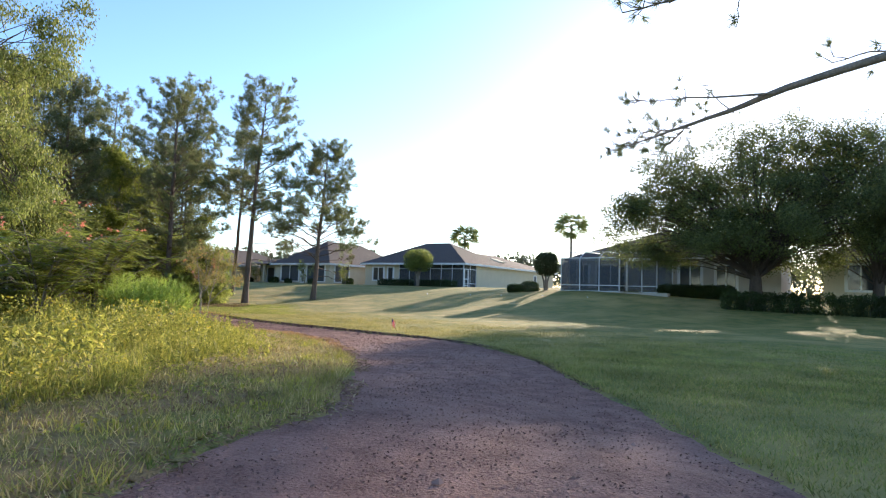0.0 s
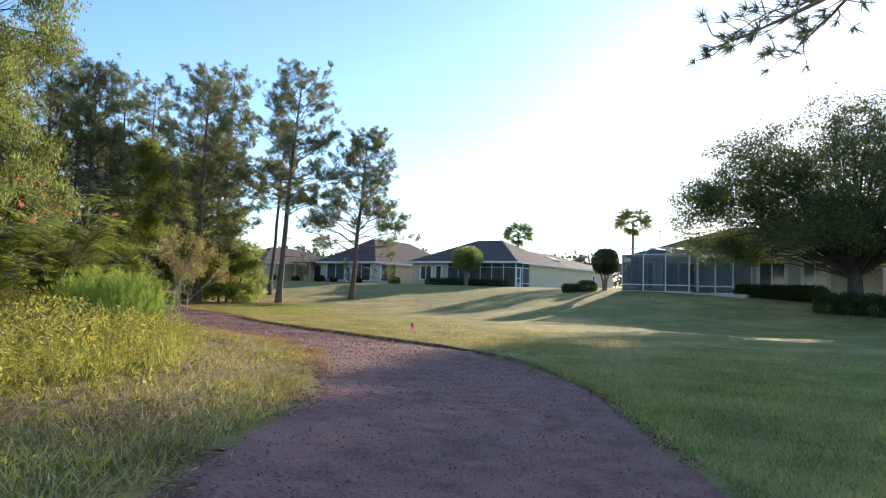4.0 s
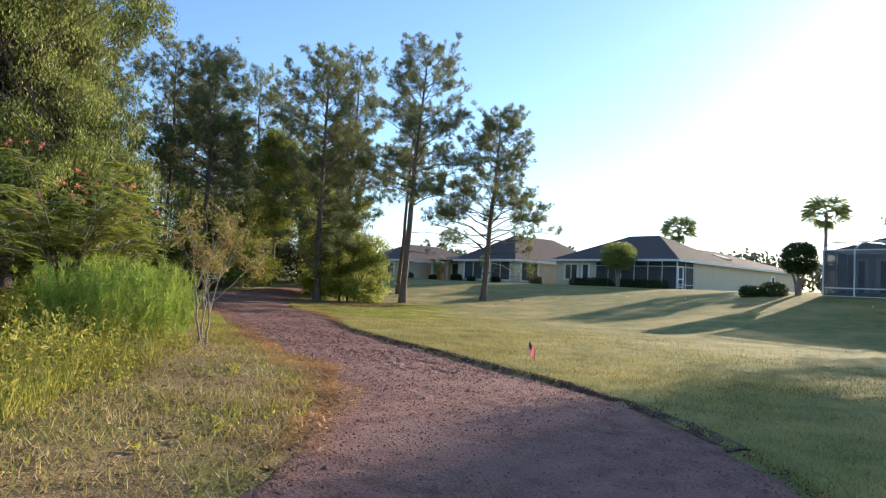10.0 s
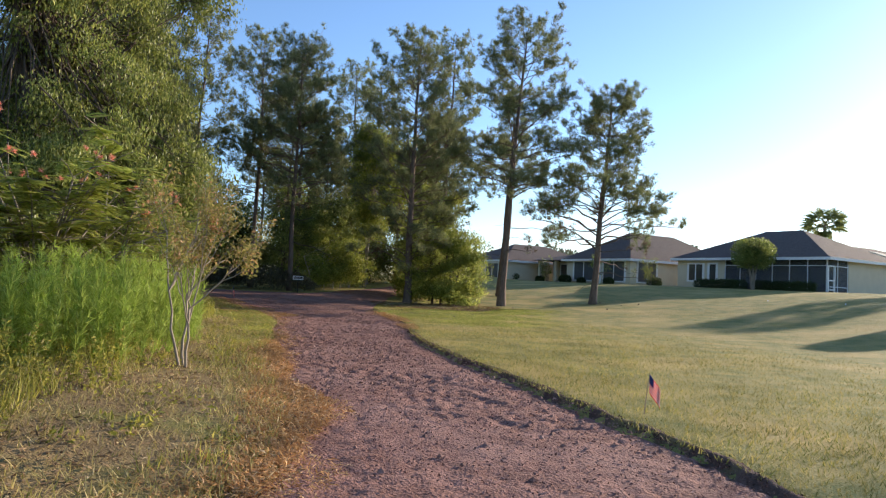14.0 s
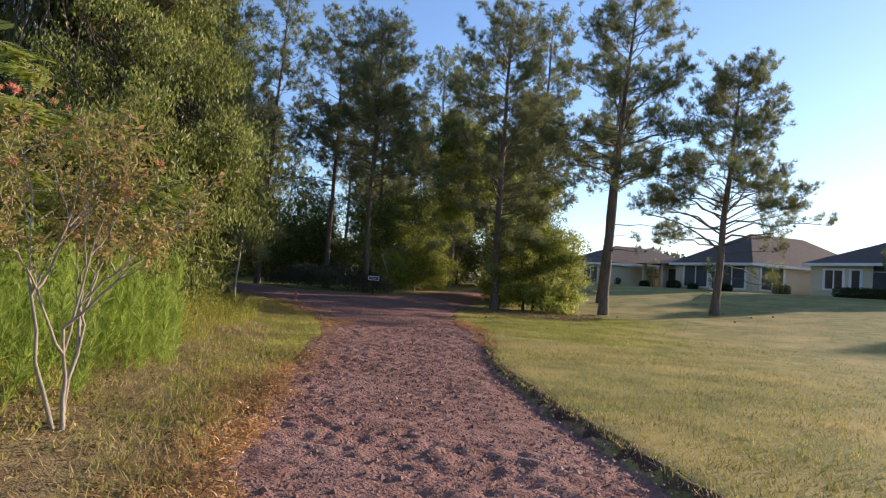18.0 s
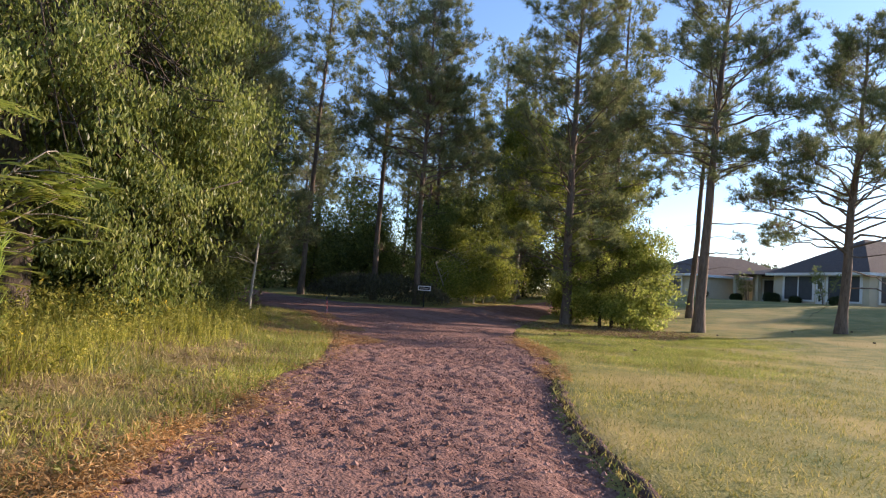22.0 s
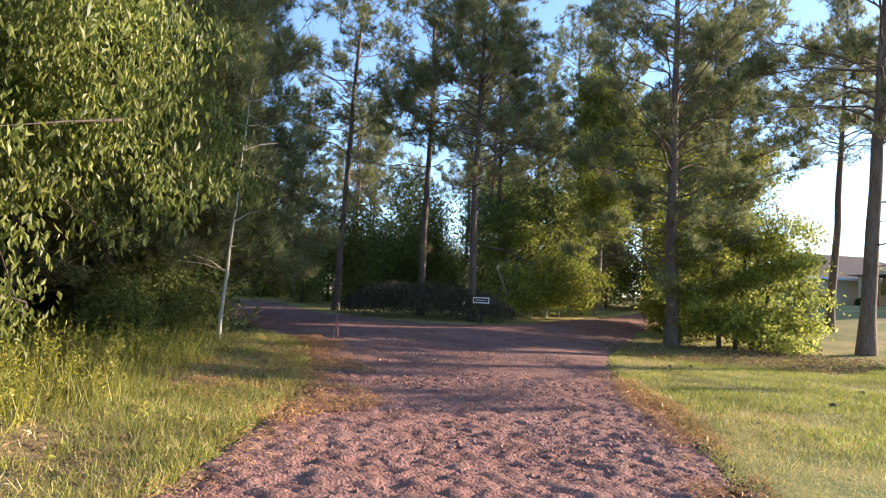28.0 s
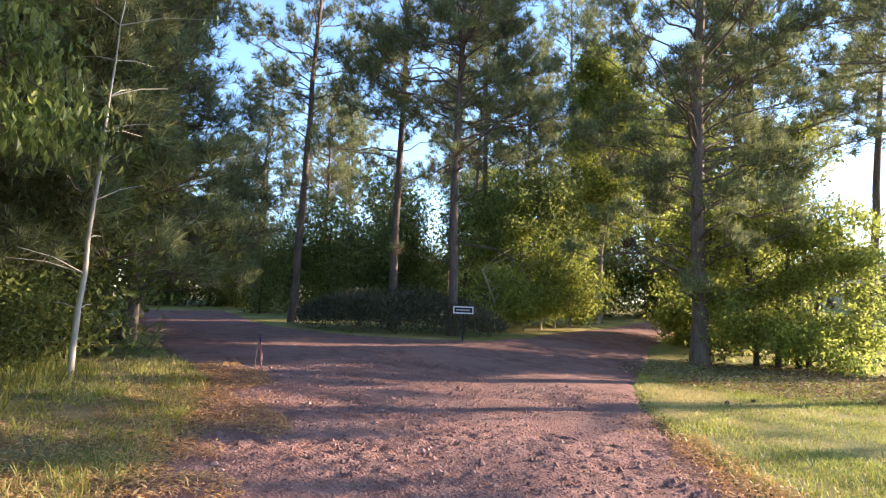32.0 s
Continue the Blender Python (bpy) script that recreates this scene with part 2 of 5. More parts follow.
M_YFLOWER = leaf_mat("yellow_flower", (0.65, 0.45, 0.02), (0.8, 0.6, 0.05), None, 0.3)
M_PINK = leaf_mat("pink_flower", (0.72, 0.20, 0.13), (0.82, 0.42, 0.28), None, 0.4)
M_BARK = surf("pine_bark", (0.10, 0.072, 0.055), (0.22, 0.16, 0.125), 6, 0.95, 1.0, 25, stretch=(1, 1, 0.25))
M_GREYBARK = surf("grey_bark", (0.16, 0.13, 0.10), (0.32, 0.27, 0.22), 8, 0.9, 0.6, 40, stretch=(1, 1, 0.3))
M_PALEBARK = surf("pale_bark", (0.34, 0.29, 0.22), (0.50, 0.44, 0.35), 8, 0.85, 0.4, 40, stretch=(1, 1, 0.3))
M_TANBARK = surf("tan_bark", (0.24, 0.20, 0.15), (0.38, 0.32, 0.25), 8, 0.85, 0.4, 40, stretch=(1, 1, 0.3))
M_DARKBARK = surf("dark_bark", (0.06, 0.045, 0.035), (0.12, 0.09, 0.07), 8, 0.95, 0.8, 40, stretch=(1, 1, 0.3))
M_PINE = leaf_mat("pine_needles", (0.11, 0.135, 0.055), (0.24, 0.262, 0.115), (0.365, 0.34, 0.16), 0.48)
M_PINEDEAD = leaf_mat("brown_needles", (0.12, 0.075, 0.035), (0.25, 0.17, 0.09), None, 0.25)
M_OAK = leaf_mat("oak_leaf", (0.09, 0.11, 0.04), (0.21, 0.23, 0.075), None, 0.58, 0.45)
M_MAPLE = leaf_mat("maple_leaf", (0.10, 0.13, 0.03), (0.27, 0.30, 0.07), (0.43, 0.42, 0.14), 0.54, 0.42)
M_BUSH = leaf_mat("bush_leaf", (0.12, 0.15, 0.04), (0.29, 0.325, 0.08), (0.43, 0.42, 0.13), 0.56, 0.42)
# bush leaf again, lightened to paint the sun coming through it
M_BUSH_SUNLIT = leaf_mat("sunlit_bush_leaf", (0.16, 0.195, 0.04), (0.35, 0.385, 0.085), (0.50, 0.48, 0.14), 0.66, 0.45)
M_DEEP = leaf_mat("woods_leaf", (0.10, 0.125, 0.035), (0.27, 0.295, 0.08), None, 0.56)
M_LIME = leaf_mat("lime_leaf", (0.14, 0.175, 0.03), (0.31, 0.335, 0.06), (0.45, 0.42, 0.10), 0.52)
M_MIMOSA = leaf_mat("mimosa_leaf", (0.20, 0.25, 0.045), (0.42, 0.46, 0.09), (0.54, 0.47, 0.15), 0.64)
M_RUST = leaf_mat("rusty_leaf", (0.20, 0.205, 0.05), (0.38, 0.31, 0.10), (0.55, 0.29, 0.15), 0.5)
M_BRUSH = leaf_mat("brush_leaf", (0.055, 0.055, 0.03), (0.14, 0.125, 0.065), None, 0.3)
M_FAR = leaf_mat("far_leaf", (0.09, 0.10, 0.06), (0.16, 0.17, 0.10), None, 0.2)
M_HEDGE = leaf_mat("hedge_leaf", (0.025, 0.045, 0.012), (0.06, 0.085, 0.02), None, 0.25, 0.4)
M_PALM = leaf_mat("palm_leaf", (0.15, 0.18, 0.06), (0.30, 0.33, 0.12), None, 0.6)
M_STUCCO = surf("cream_stucco", (0.62, 0.55, 0.40), (0.70, 0.62, 0.46), 1.5, 0.9, 0.25, 60)
M_STUCCO2 = surf("grey_stucco", (0.50, 0.47, 0.42), (0.58, 0.54, 0.48), 1.5, 0.9, 0.25, 60)
M_ROOF = surf("brown_shingle", (0.085, 0.062, 0.052), (0.15, 0.11, 0.09), 5, 0.9, 0.6, 30, c3=(0.12, 0.085, 0.07))
M_WHITE = surf("white_paint", (0.80, 0.80, 0.78), (0.86, 0.86, 0.84), 3, 0.5, 0.1, 40)
M_METAL = surf("white_aluminium", (0.66, 0.67, 0.68), (0.75, 0.75, 0.75), 3, 0.35, 0.05, 40, spec=0.5)
M_SCREEN = surf("dark_screen", (0.055, 0.06, 0.068), (0.085, 0.092, 0.10), 2, 0.55, 0.2, 90)
M_GLASS = surf("dark_glass", (0.035, 0.042, 0.05), (0.055, 0.062, 0.07), 1, 0.08, 0.0, 20, spec=0.6)
M_RED = leaf_mat("flag_red", (0.74, 0.07, 0.07), (0.80, 0.10, 0.09), None, 0.6, 0.8)
M_FLAGWHITE = leaf_mat("flag_white", (0.74, 0.68, 0.64), (0.80, 0.76, 0.72), None, 0.5, 0.8)
M_BLUE = leaf_mat("flag_blue", (0.04, 0.05, 0.20), (0.06, 0.07, 0.26), None, 0.5, 0.8)
M_STICK = surf("stick_wood", (0.28, 0.20, 0.12), (0.36, 0.26, 0.16), 20, 0.7, 0.2, 80)
M_BLACK = surf("black_board", (0.02, 0.02, 0.022), (0.035, 0.035, 0.04), 6, 0.6, 0.1, 50)

# ---- ground, path ----
EDGE_R = [(-2.5, -10), (-0.2, -5), (0.9, -1.4), (1.5, 1.5), (1.9, 4.5), (2.35, 7), (2.3, 10), (1.9, 11.9), (1.0, 14), (0.2, 15.2), (-1.3, 17.7),
          (-2.9, 20.1), (-4.1, 22.1), (-5.25, 24.6), (-6.2, 27.2), (-7.5, 30.0), (-8.5, 31.6), (-9.4, 33.0), (-10.4, 35.1), (-11.3, 37.4), (-11.9, 39.5), (-12.5, 42),
          (-13.6, 46), (-14.0, 50), (-13, 58)]
EDGE_L = [(-16.0, 58), (-16.3, 53), (-16.5, 48.5), (-16.7, 45.5), (-16.3, 42.5), (-16.4, 40.2), (-17.6, 39.5), (-20.6, 39.0), (-24, 39.6), (-27.5, 41.2), (-31, 43.4), (-36, 46), (-37, 42), (-30, 38), (-24, 35),
          (-19, 32.5), (-15.4, 31), (-13.3, 29.2), (-12.0, 28.0), (-10.5, 26), (-9.15, 24.2), (-8.4, 22.6), (-7.0, 20.3), (-6, 18.3), (-4.5, 16), (-3.1, 14), (-2.3, 12.1),
          (-1.8, 9.5), (-1.65, 7), (-1.75, 5.2), (-2.1, 3), (-2.5, 0.7), (-3.5, -0.7), (-4.3, -3), (-6.0, -10)]
POLY = np.array(EDGE_R + EDGE_L, float)


def path_depth(x, y):
    """Distance to the path's edge, positive inside it."""
    x, y = np.asarray(x, float), np.asarray(y, float)
    best, inside = np.full(x.shape, 1e9), np.zeros(x.shape, bool)
    for (ax, ay), (bx, by) in zip(POLY, np.roll(POLY, -1, 0)):
        dx, dy = bx - ax, by - ay
        t = np.clip(((x - ax) * dx + (y - ay) * dy) / (dx * dx + dy * dy), 0, 1)
        best = np.minimum(best, (x - ax - t * dx) ** 2 + (y - ay - t * dy) ** 2)
        hit = (ay > y) != (by > y)
        with np.errstate(divide="ignore", invalid="ignore"):
            xs = ax + (y - ay) * dx / (dy if dy else 1e-9)
        inside ^= hit & (x < xs)
    return np.where(inside, 1, -1) * np.sqrt(best)


def grid_faces(nx, ny):
    i = (np.arange(ny - 1)[:, None] * nx + np.arange(nx - 1)[None]).ravel()
    return np.stack([i, i + 1, i + nx + 1, i + nx], -1)


def steps(*runs):
    return np.unique(np.round(np.concatenate([np.arange(a, b, s) for a, b, s in runs]), 3))


def bank_run(x, y):
    """1 where the lawn stands as a low bank above the path, fading out at both ends."""
    return sstep((y - 9.5) / 9) * sstep((27.5 - y) / 4) * (x > -1.2 - 0.42 * np.clip(y - 10, 0, 30))


gx = steps((-1600, -100, 150), (-100, -38, 4), (-38, 6, 0.22), (6, 40, 0.8), (40, 100, 4), (100, 1601, 150))
gy = steps((-1600, -60, 140), (-60, -10, 4), (-10, 46, 0.22), (46, 90, 0.8), (90, 130, 4), (130, 1601, 150))
GX, GY = np.meshgrid(gx, gy)
depth = path_depth(GX, GY)
far = sstep((np.hypot(GX, GY) - 90) / 200)
GZ = ground_z(GX, GY) * (1 - far) + 0.05 * (vnoise(GX, GY, 2.5) - 0.5) - (0.07 + 0.085 * bank_run(GX, GY)) * sstep(depth / 0.18 + 0.4)
ground = put_part("ground", mesh("ground", np.stack([GX, GY, GZ], -1), grid_faces(len(gx), len(gy)), M_LAWN, True))
tagged(ground, "mown lawn, patchy green and dry yellow grass", "lawn", kind="structure")

# path: lumpy red mulch, one fine sheet
def path_sheet(x0, x1, y0, y1, step):
    PX, PY = np.meshgrid(np.arange(x0, x1, step), np.arange(y0, y1 + step * 0.5, step))
    pd = path_depth(PX, PY) + 0.22 * (vnoise(PX, PY, 0.5) - 0.5)
    near = 0.4 + 0.6 * sstep((36 - PY) / 8)
    rough = 0.55 + 0.45 * sstep((vnoise(PX, PY + 7, 1.6, 2) - 0.34) * 4)
    clod = sstep((vnoise(PX, PY, 0.08, 2) - 0.34) * 3.4)
    pit = sstep((vnoise(PX + 31, PY + 11, 0.12, 2) - 0.60) * 6)
    heel = 0.25 + 0.75 * sstep((PY - 8) / 8)
    lumps = near * heel * rough * (0.030 * (clod - 0.5) - 0.012 * pit) + 0.05 * (vnoise(PX, PY, 1.6) - 0.5)
    rut = 0.062 * sstep(1 - np.maximum(pd, 0) / 0.9) * bank_run(PX, PY)
    PZ = ground_z(PX, PY) - 0.025 + lumps - rut - 0.09 * sstep((0.12 - pd) / 0.2)
    keep = (pd > -0.06)
    ids = np.arange(PX.size).reshape(PX.shape)
    quad = keep[:-1, :-1] & keep[1:, :-1] & keep[:-1, 1:] & keep[1:, 1:]
    F = np.stack([ids[:-1, :-1][quad], ids[:-1, 1:][quad], ids[1:, 1:][quad], ids[1:, :-1][quad]], -1)
    used = np.unique(F)
    remap = np.full(PX.size, -1)
    remap[used] = np.arange(len(used))
    return np.stack([PX.ravel(), PY.ravel(), PZ.ravel()], -1)[used], remap[F]


V1, F1 = path_sheet(-17.0, 3.2, -7.0, 32.0, 0.044)
V2, F2 = path_sheet(-37.5, -6.0, 32.0, 58.0, 0.085)
V3, F3 = path_sheet(-37.5, -16.95, 26.0, 32.0, 0.085)
V4, F4 = path_sheet(-8.0, 3.2, -10.0, -7.0, 0.085)
V = np.concatenate([V1, V2, V3, V4])
F = np.concatenate([F1, F2 + len(V1), F3 + len(V1) + len(V2), F4 + len(V1) + len(V2) + len(V3)])
path = put_part("path", mesh("path", V, F, M_MULCH, True))
tagged(path, "trodden reddish brown mulch footpath with loose clods", "path", kind="structure")

# bank: the low crumbling lip of soil between lawn and path
BX, BY = np.meshgrid(np.arange(-8, 3.2, 0.035), np.arange(8, 28, 0.035))
bd = path_depth(BX, BY) + 0.22 * (vnoise(BX, BY, 0.5) - 0.5)
BZ = ground_z(BX, BY) + 0.012 - (0.03 + 0.10 * bank_run(BX, BY)) * sstep((bd + 0.05 + 0.05 * (vnoise(BX, BY, 0.14, 2) - 0.5)) / 0.10) - 0.05 * sstep((-0.10 - bd) / 0.06)
ok = (bd > -0.16) & (bd < 0.12) & (BX > -1.2 - 0.42 * np.clip(BY - 10, 0, 30)) & (bank_run(BX, BY) > 0.02)
ids = np.arange(BX.size).reshape(BX.shape)
quad = ok[:-1, :-1] & ok[1:, :-1] & ok[:-1, 1:] & ok[1:, 1:]
F = np.stack([ids[:-1, :-1][quad], ids[:-1, 1:][quad], ids[1:, 1:][quad], ids[1:, :-1][quad]], -1)
used = np.unique(F)
remap = np.full(BX.size, -1)
remap[used] = np.arange(len(used))
bank = put_part("bank", mesh("bank", np.stack([BX.ravel(), BY.ravel(), BZ.ravel()], -1)[used], remap[F], M_BANK, True))
tagged(bank, "low crumbling bank of dark soil at the lawn's edge", "bank", kind="structure")


# thatch: dry verge left of the path, a thin skin on the ground
vx, vy = np.arange(-20, 1, 0.14), np.arange(-9, 34, 0.14)
VX, VY = np.meshgrid(vx, vy)
vd = path_depth(VX, VY) + 0.5 * (vnoise(VX, VY, 0.9) - 0.5)
lefts = (VX < -0.2 - 0.55 * np.clip(VY - 10, 0, 60)) | ((VY < 12) & (VX < 0))
ok = lefts & (vd < 0.12) & (vd > -4.5)
VZ = ground_z(VX, VY) + 0.05 * (vnoise(VX, VY, 2.5) - 0.5) + 0.012 - 0.05 * sstep((vd + 0.25) / 0.3) - 0.05 * sstep((-4.0 - vd) / 0.4) + 0.03 * (vnoise(VX, VY, 0.35) - 0.4)
ids = np.arange(VX.size).reshape(VX.shape)
quad = ok[:-1, :-1] & ok[1:, :-1] & ok[:-1, 1:] & ok[1:, 1:]
F = np.stack([ids[:-1, :-1][quad], ids[:-1, 1:][quad], ids[1:, 1:][quad], ids[1:, :-1][quad]], -1)
used = np.unique(F)
remap = np.full(VX.size, -1)
remap[used] = np.arange(len(used))
verge = put_part("verge", mesh("verge", np.stack([VX.ravel(), VY.ravel(), VZ.ravel()], -1)[used], remap[F], M_THATCH, True))
tagged(verge, "dry brown thatch on the verge beside the path", "verge", kind="structure")


# ---- tree makers: each returns meshes in local coordinates ----
def pine_meshes(H, start, spread, radius, seed, tuft=0.26, k=14, density=1.0, lean=(0.0, 0.0), dead=0.5, width=0.02, split=False, taper=0.8, foot=0.8, gap=0.27):
    """A pine: whorls of limbs, side sprays on them, upturned needle tufts on the sprays."""
    r = rs(seed)
    n = 14
    zz = np.linspace(0, H, n)
    bend = np.cumsum(r.normal(size=(n, 2)) * 0.035, 0)
    axis = np.stack([lean[0] * zz + bend[:, 0], lean[1] * zz + bend[:, 1], zz], -1)
    rad = radius * (1 - zz / H) ** 0.75 + 0.015
    rad[0] *= 1.35
    trunk = [(axis, rad)]
    main, limbs, C, D, C2, D2 = [], [], [], [], [], []
    up = np.array([0, 0, 1.0])

    def on(z):
        return np.array([np.interp(z, zz, axis[:, 0]), np.interp(z, zz, axis[:, 1]), z])

    z = start * H * 0.45
    while z < H - 0.25:
        u = (z / H - start) / (1 - start)
        nb = r.randint(2, 5) if u > 0.12 else (r.randint(1, 4) if u > 0 else 1)
        a0 = r.rand() * 6.283
        for i in range(nb):
            a = a0 + 6.283 * i / nb + r.normal() * 0.45
            if u < 0:
                if r.rand() > dead:
                    continue
                L, tilt, bow = spread * (0.30 + 0.45 * r.rand()), 0.25 + 0.15 * r.normal(), -0.38
            else:
                L = spread * (0.12 + 0.95 * (1 - u) ** taper) * min(1, foot + (1 - foot) * u / 0.25) * (0.45 + 0.65 * r.rand())
                tilt, bow = 0.42 + 0.28 * u + 0.15 * r.normal(), -0.36 + 0.42 * u
            s = np.linspace(0, 1, 7)
            h = np.stack([np.cos(a) * s * L, np.sin(a) * s * L, L * (tilt * s + bow * s * s + 0.10 * s ** 4)], -1)
            h[1:, :] += np.cumsum(r.normal(size=(6, 3)) * 0.10 * L / 3, 0)
            P = on(z) + h
            r0 = max(0.011, 0.0125 * L)
            main.append((P, r0 * (1 - s * 0.75)))
            out = unit(P[-1] - P[0] + 0.0)
            side = unit(np.cross(out, up))
            nt = int((3.0 + L * 3.9) * density * (0.6 if u < 0.12 else 1.0)) if u > 0 else (2 + int(2 * r.rand()) if r.rand() < 0.45 else 0)
            inner = 0.50 - 0.25 * max(0.0, u)
            for q in range(nt):
                f = inner + (1 - inner) * r.rand() ** 0.75 if q else 1.0
                b = np.array([np.interp(f, s, P[:, j]) for j in range(3)])
                sg = 1 if r.rand() < 0.5 else -1
                d = unit(out * (0.4 + 0.5 * f) + side * sg * (0.85 - 0.4 * f) + up * (0.25 + 0.35 * r.normal()) + r.normal(size=3) * 0.25)
                tl = (0.20 + 0.27 * L * (1.1 - f)) * (0.55 + 0.8 * r.rand())
                e = b + d * tl + up * 0.08
                m = b + d * tl * 0.5 - up * 0.03
                limbs.append((np.array([b, m, e]), np.array([0.011, 0.008, 0.005])))
                for _ in range(3 + int(tl * 5.5)):
                    w = 0.45 + 0.6 * r.rand() ** 0.7
                    c = b + (e - b) * w + unit(d + r.normal(size=3)) * (0.05 + 0.20 * r.rand())
                    (C2 if u < 0.03 and r.rand() < 0.5 else C).append(c)
                    (D2 if len(C2) > len(D2) else D).append(unit(d * 0.7 + up * 0.7))
        z += gap * (0.7 + 0.6 * r.rand()) * (1.0 if u > 0 else 2.2) * (H / 15) ** 0.5
    for dz in (0.0, 0.2, 0.4):
        C.append(on(H - dz)), D.append(up)
    tv, tf = tubes(trunk, 9)
    lv, lf = tubes(limbs if split else limbs + main, 3)
    cv, cf = needle_tufts(np.array(C), np.array(D), tuft, r, k, width, 0.8)
    out = [("trunk", mesh("trunk", tv, tf, M_BARK, True)), ("twig_work", mesh("twig_work", lv, lf, M_BARK, True)), ("crown", mesh("crown", cv, cf, M_PINE))]
    if split:
        out += [("limb", mesh("limb", *tubes([p], 5), M_BARK, True)) for p in main]
    if C2:
        dv, df = needle_tufts(np.array(C2), np.array(D2), tuft * 0.9, r, k, width)
        out.append(("dead_foliage", mesh("dead_foliage", dv, df, M_PINEDEAD)))
    return out


def tree_meshes(blobs, trunk_top, radius, leaf, clusters, per, seed, leafmat, barkmat, aspect=0.5, droop=0.3, spreadc=0.45, stems=None, shell=0.55):
    """A broad-leaved tree or bush. blobs: (x, y, z, rx, ry, rz) of the crown's masses."""
    r = rs(seed)
    blobs = np.asarray(blobs, float)
    vol = blobs[:, 3] * blobs[:, 4] * blobs[:, 5]
    pick = r.choice(len(blobs), clusters, p=vol ** 0.75 / (vol ** 0.75).sum())
    d = unit(r.normal(size=(clusters, 3)))
    rr = shell + (1.08 - shell) * r.rand(clusters) ** 0.6
    c = blobs[pick, :3] + d * rr[:, None] * blobs[pick, 3:]
    c = c[c[:, 2] > 0.12]
    limbs = []
    base = [np.array([0, 0, 0.0])] if stems is None else [np.array([*s, 0]) for s in stems]
    tops = []
    for b0 in base:
        top = b0 * 1.6 + np.array([r.normal() * 0.15 * trunk_top / 3, r.normal() * 0.15 * trunk_top / 3, trunk_top])
        s = np.linspace(0, 1, 7)[:, None]
        P = b0 + (top - b0) * s + np.cumsum(r.normal(size=(7, 3)) * [0.03, 0.03, 0] * trunk_top / 3, 0)
        P[0] = b0
        rad = radius * (1.25 - 0.55 * s[:, 0])
        rad[0] *= 1.25
        limbs.append((P, rad))
        tops.append(P)
    trunk_n = len(limbs)
    for b in blobs:
        P0 = tops[r.randint(len(tops))]
        st = P0[r.randint(3, 7)]
        for _ in range(3 if len(blobs) < 16 else 1):
            e = b[:3] + r.normal(size=3) * b[3:] * 0.4
            mid = (st + e) / 2 + [0, 0, 0.12 * np.linalg.norm(e - st)] + r.normal(size=3) * 0.15
            pts = np.array([st, (st + mid) / 2 + r.normal(size=3) * 0.06, mid, (mid + e) / 2 + r.normal(size=3) * 0.08, e])
            limbs.append((pts, radius * (1.0 if len(blobs) < 16 else 0.32) * np.array([0.5, 0.38, 0.28, 0.18, 0.06])))
            for _ in range(4 if len(blobs) < 16 else 2):
                q = pts[r.randint(2, 5)]
                e2 = c[np.argmin(((c - (q + r.normal(size=3) * b[3:] * 0.6)) ** 2).sum(1))]
                limbs.append((np.array([q, (q + e2) / 2 + r.normal(size=3) * 0.08, e2]), radius * (1.0 if len(blobs) < 16 else 0.4) * np.array([0.2, 0.12, 0.04])))
    tv, tf = tubes(limbs[:trunk_n], 8)
    lv, lf = tubes(limbs[trunk_n:], 4)
    off = r.normal(size=(len(c), per, 3)) * spreadc * np.array([1, 1, 0.7])
    lc = (c[:, None] + off).reshape(-1, 3)
    lc = lc[lc[:, 2] > 0.05]
    fv, ff = leaf_cloud(lc, leaf, r, aspect, droop)
    return [("trunk", mesh("trunk", tv, tf, barkmat, True)), ("twig_work", mesh("twig_work", lv, lf, barkmat, True)), ("crown", mesh("crown", fv, ff, leafmat))]


def clumps(blobs, count, lo, hi, seed, flat=0.6, core=0.35):
    """Many small leaf clumps set over larger masses, so that a crown has lobes and gaps."""
    r = rs(seed)
    b = np.asarray(blobs, float)
    area = (b[:, 3] * b[:, 4] * b[:, 5]) ** 0.667
    pk = r.choice(len(b), count, p=area / area.sum())
    d = unit(r.normal(size=(count, 3)))
    c = b[pk, :3] + d * b[pk, 3:] * (core + (1 - core) * r.rand(count, 1) ** 0.5)
    s = r.uniform(lo, hi, count)
    return [(c[i, 0], c[i, 1], c[i, 2], s[i], s[i], s[i] * flat) for i in range(count) if c[i, 2] > 0.15]


def plant(name, meshes, x, y, label, category, group="", rz=0.0, size=1.0, sink=0.05, z=None):
    ob = thing(name, (x, y, (gz(x, y) if z is None else z) - sink), label, category, group, rz)
    ob.scale = (size, size, size)
    for pn, me in meshes:
        o = put_part(pn, me, ob)
        if pn in ("twig_work", "crown", "dead_foliage", "leaf_mass", "flower_mass"):
            tagged(o, kind="stuff")
    return ob


def again(ob, x, y, rz, size, sink=0.05):
    o = copy_thing(ob, pose(x, y, gz(x, y) - sink, 0, 0, rz))
    o.scale = (size, size, size)
    return o


# ---- pines that stand singly ----
plant("pine_tree", pine_meshes(16.4, 0.36, 3.9, 0.21, 11, lean=(0.052, 0.0), density=1.1, split=True, taper=0.5, foot=0.75), -6.35, 44.6, "tall pine with bare lower trunk and airy crown on the lawn", "pine tree", "pines on the lawn")
plant("pine_tree", pine_meshes(12.9, 0.25, 4.6, 0.19, 12, lean=(0.05, 0.0), density=1.1, split=True, taper=0.8, foot=1.0), -1.2, 46.8, "slender pine with wide open limbs standing on the lawn", "pine tree", "pines on the lawn")
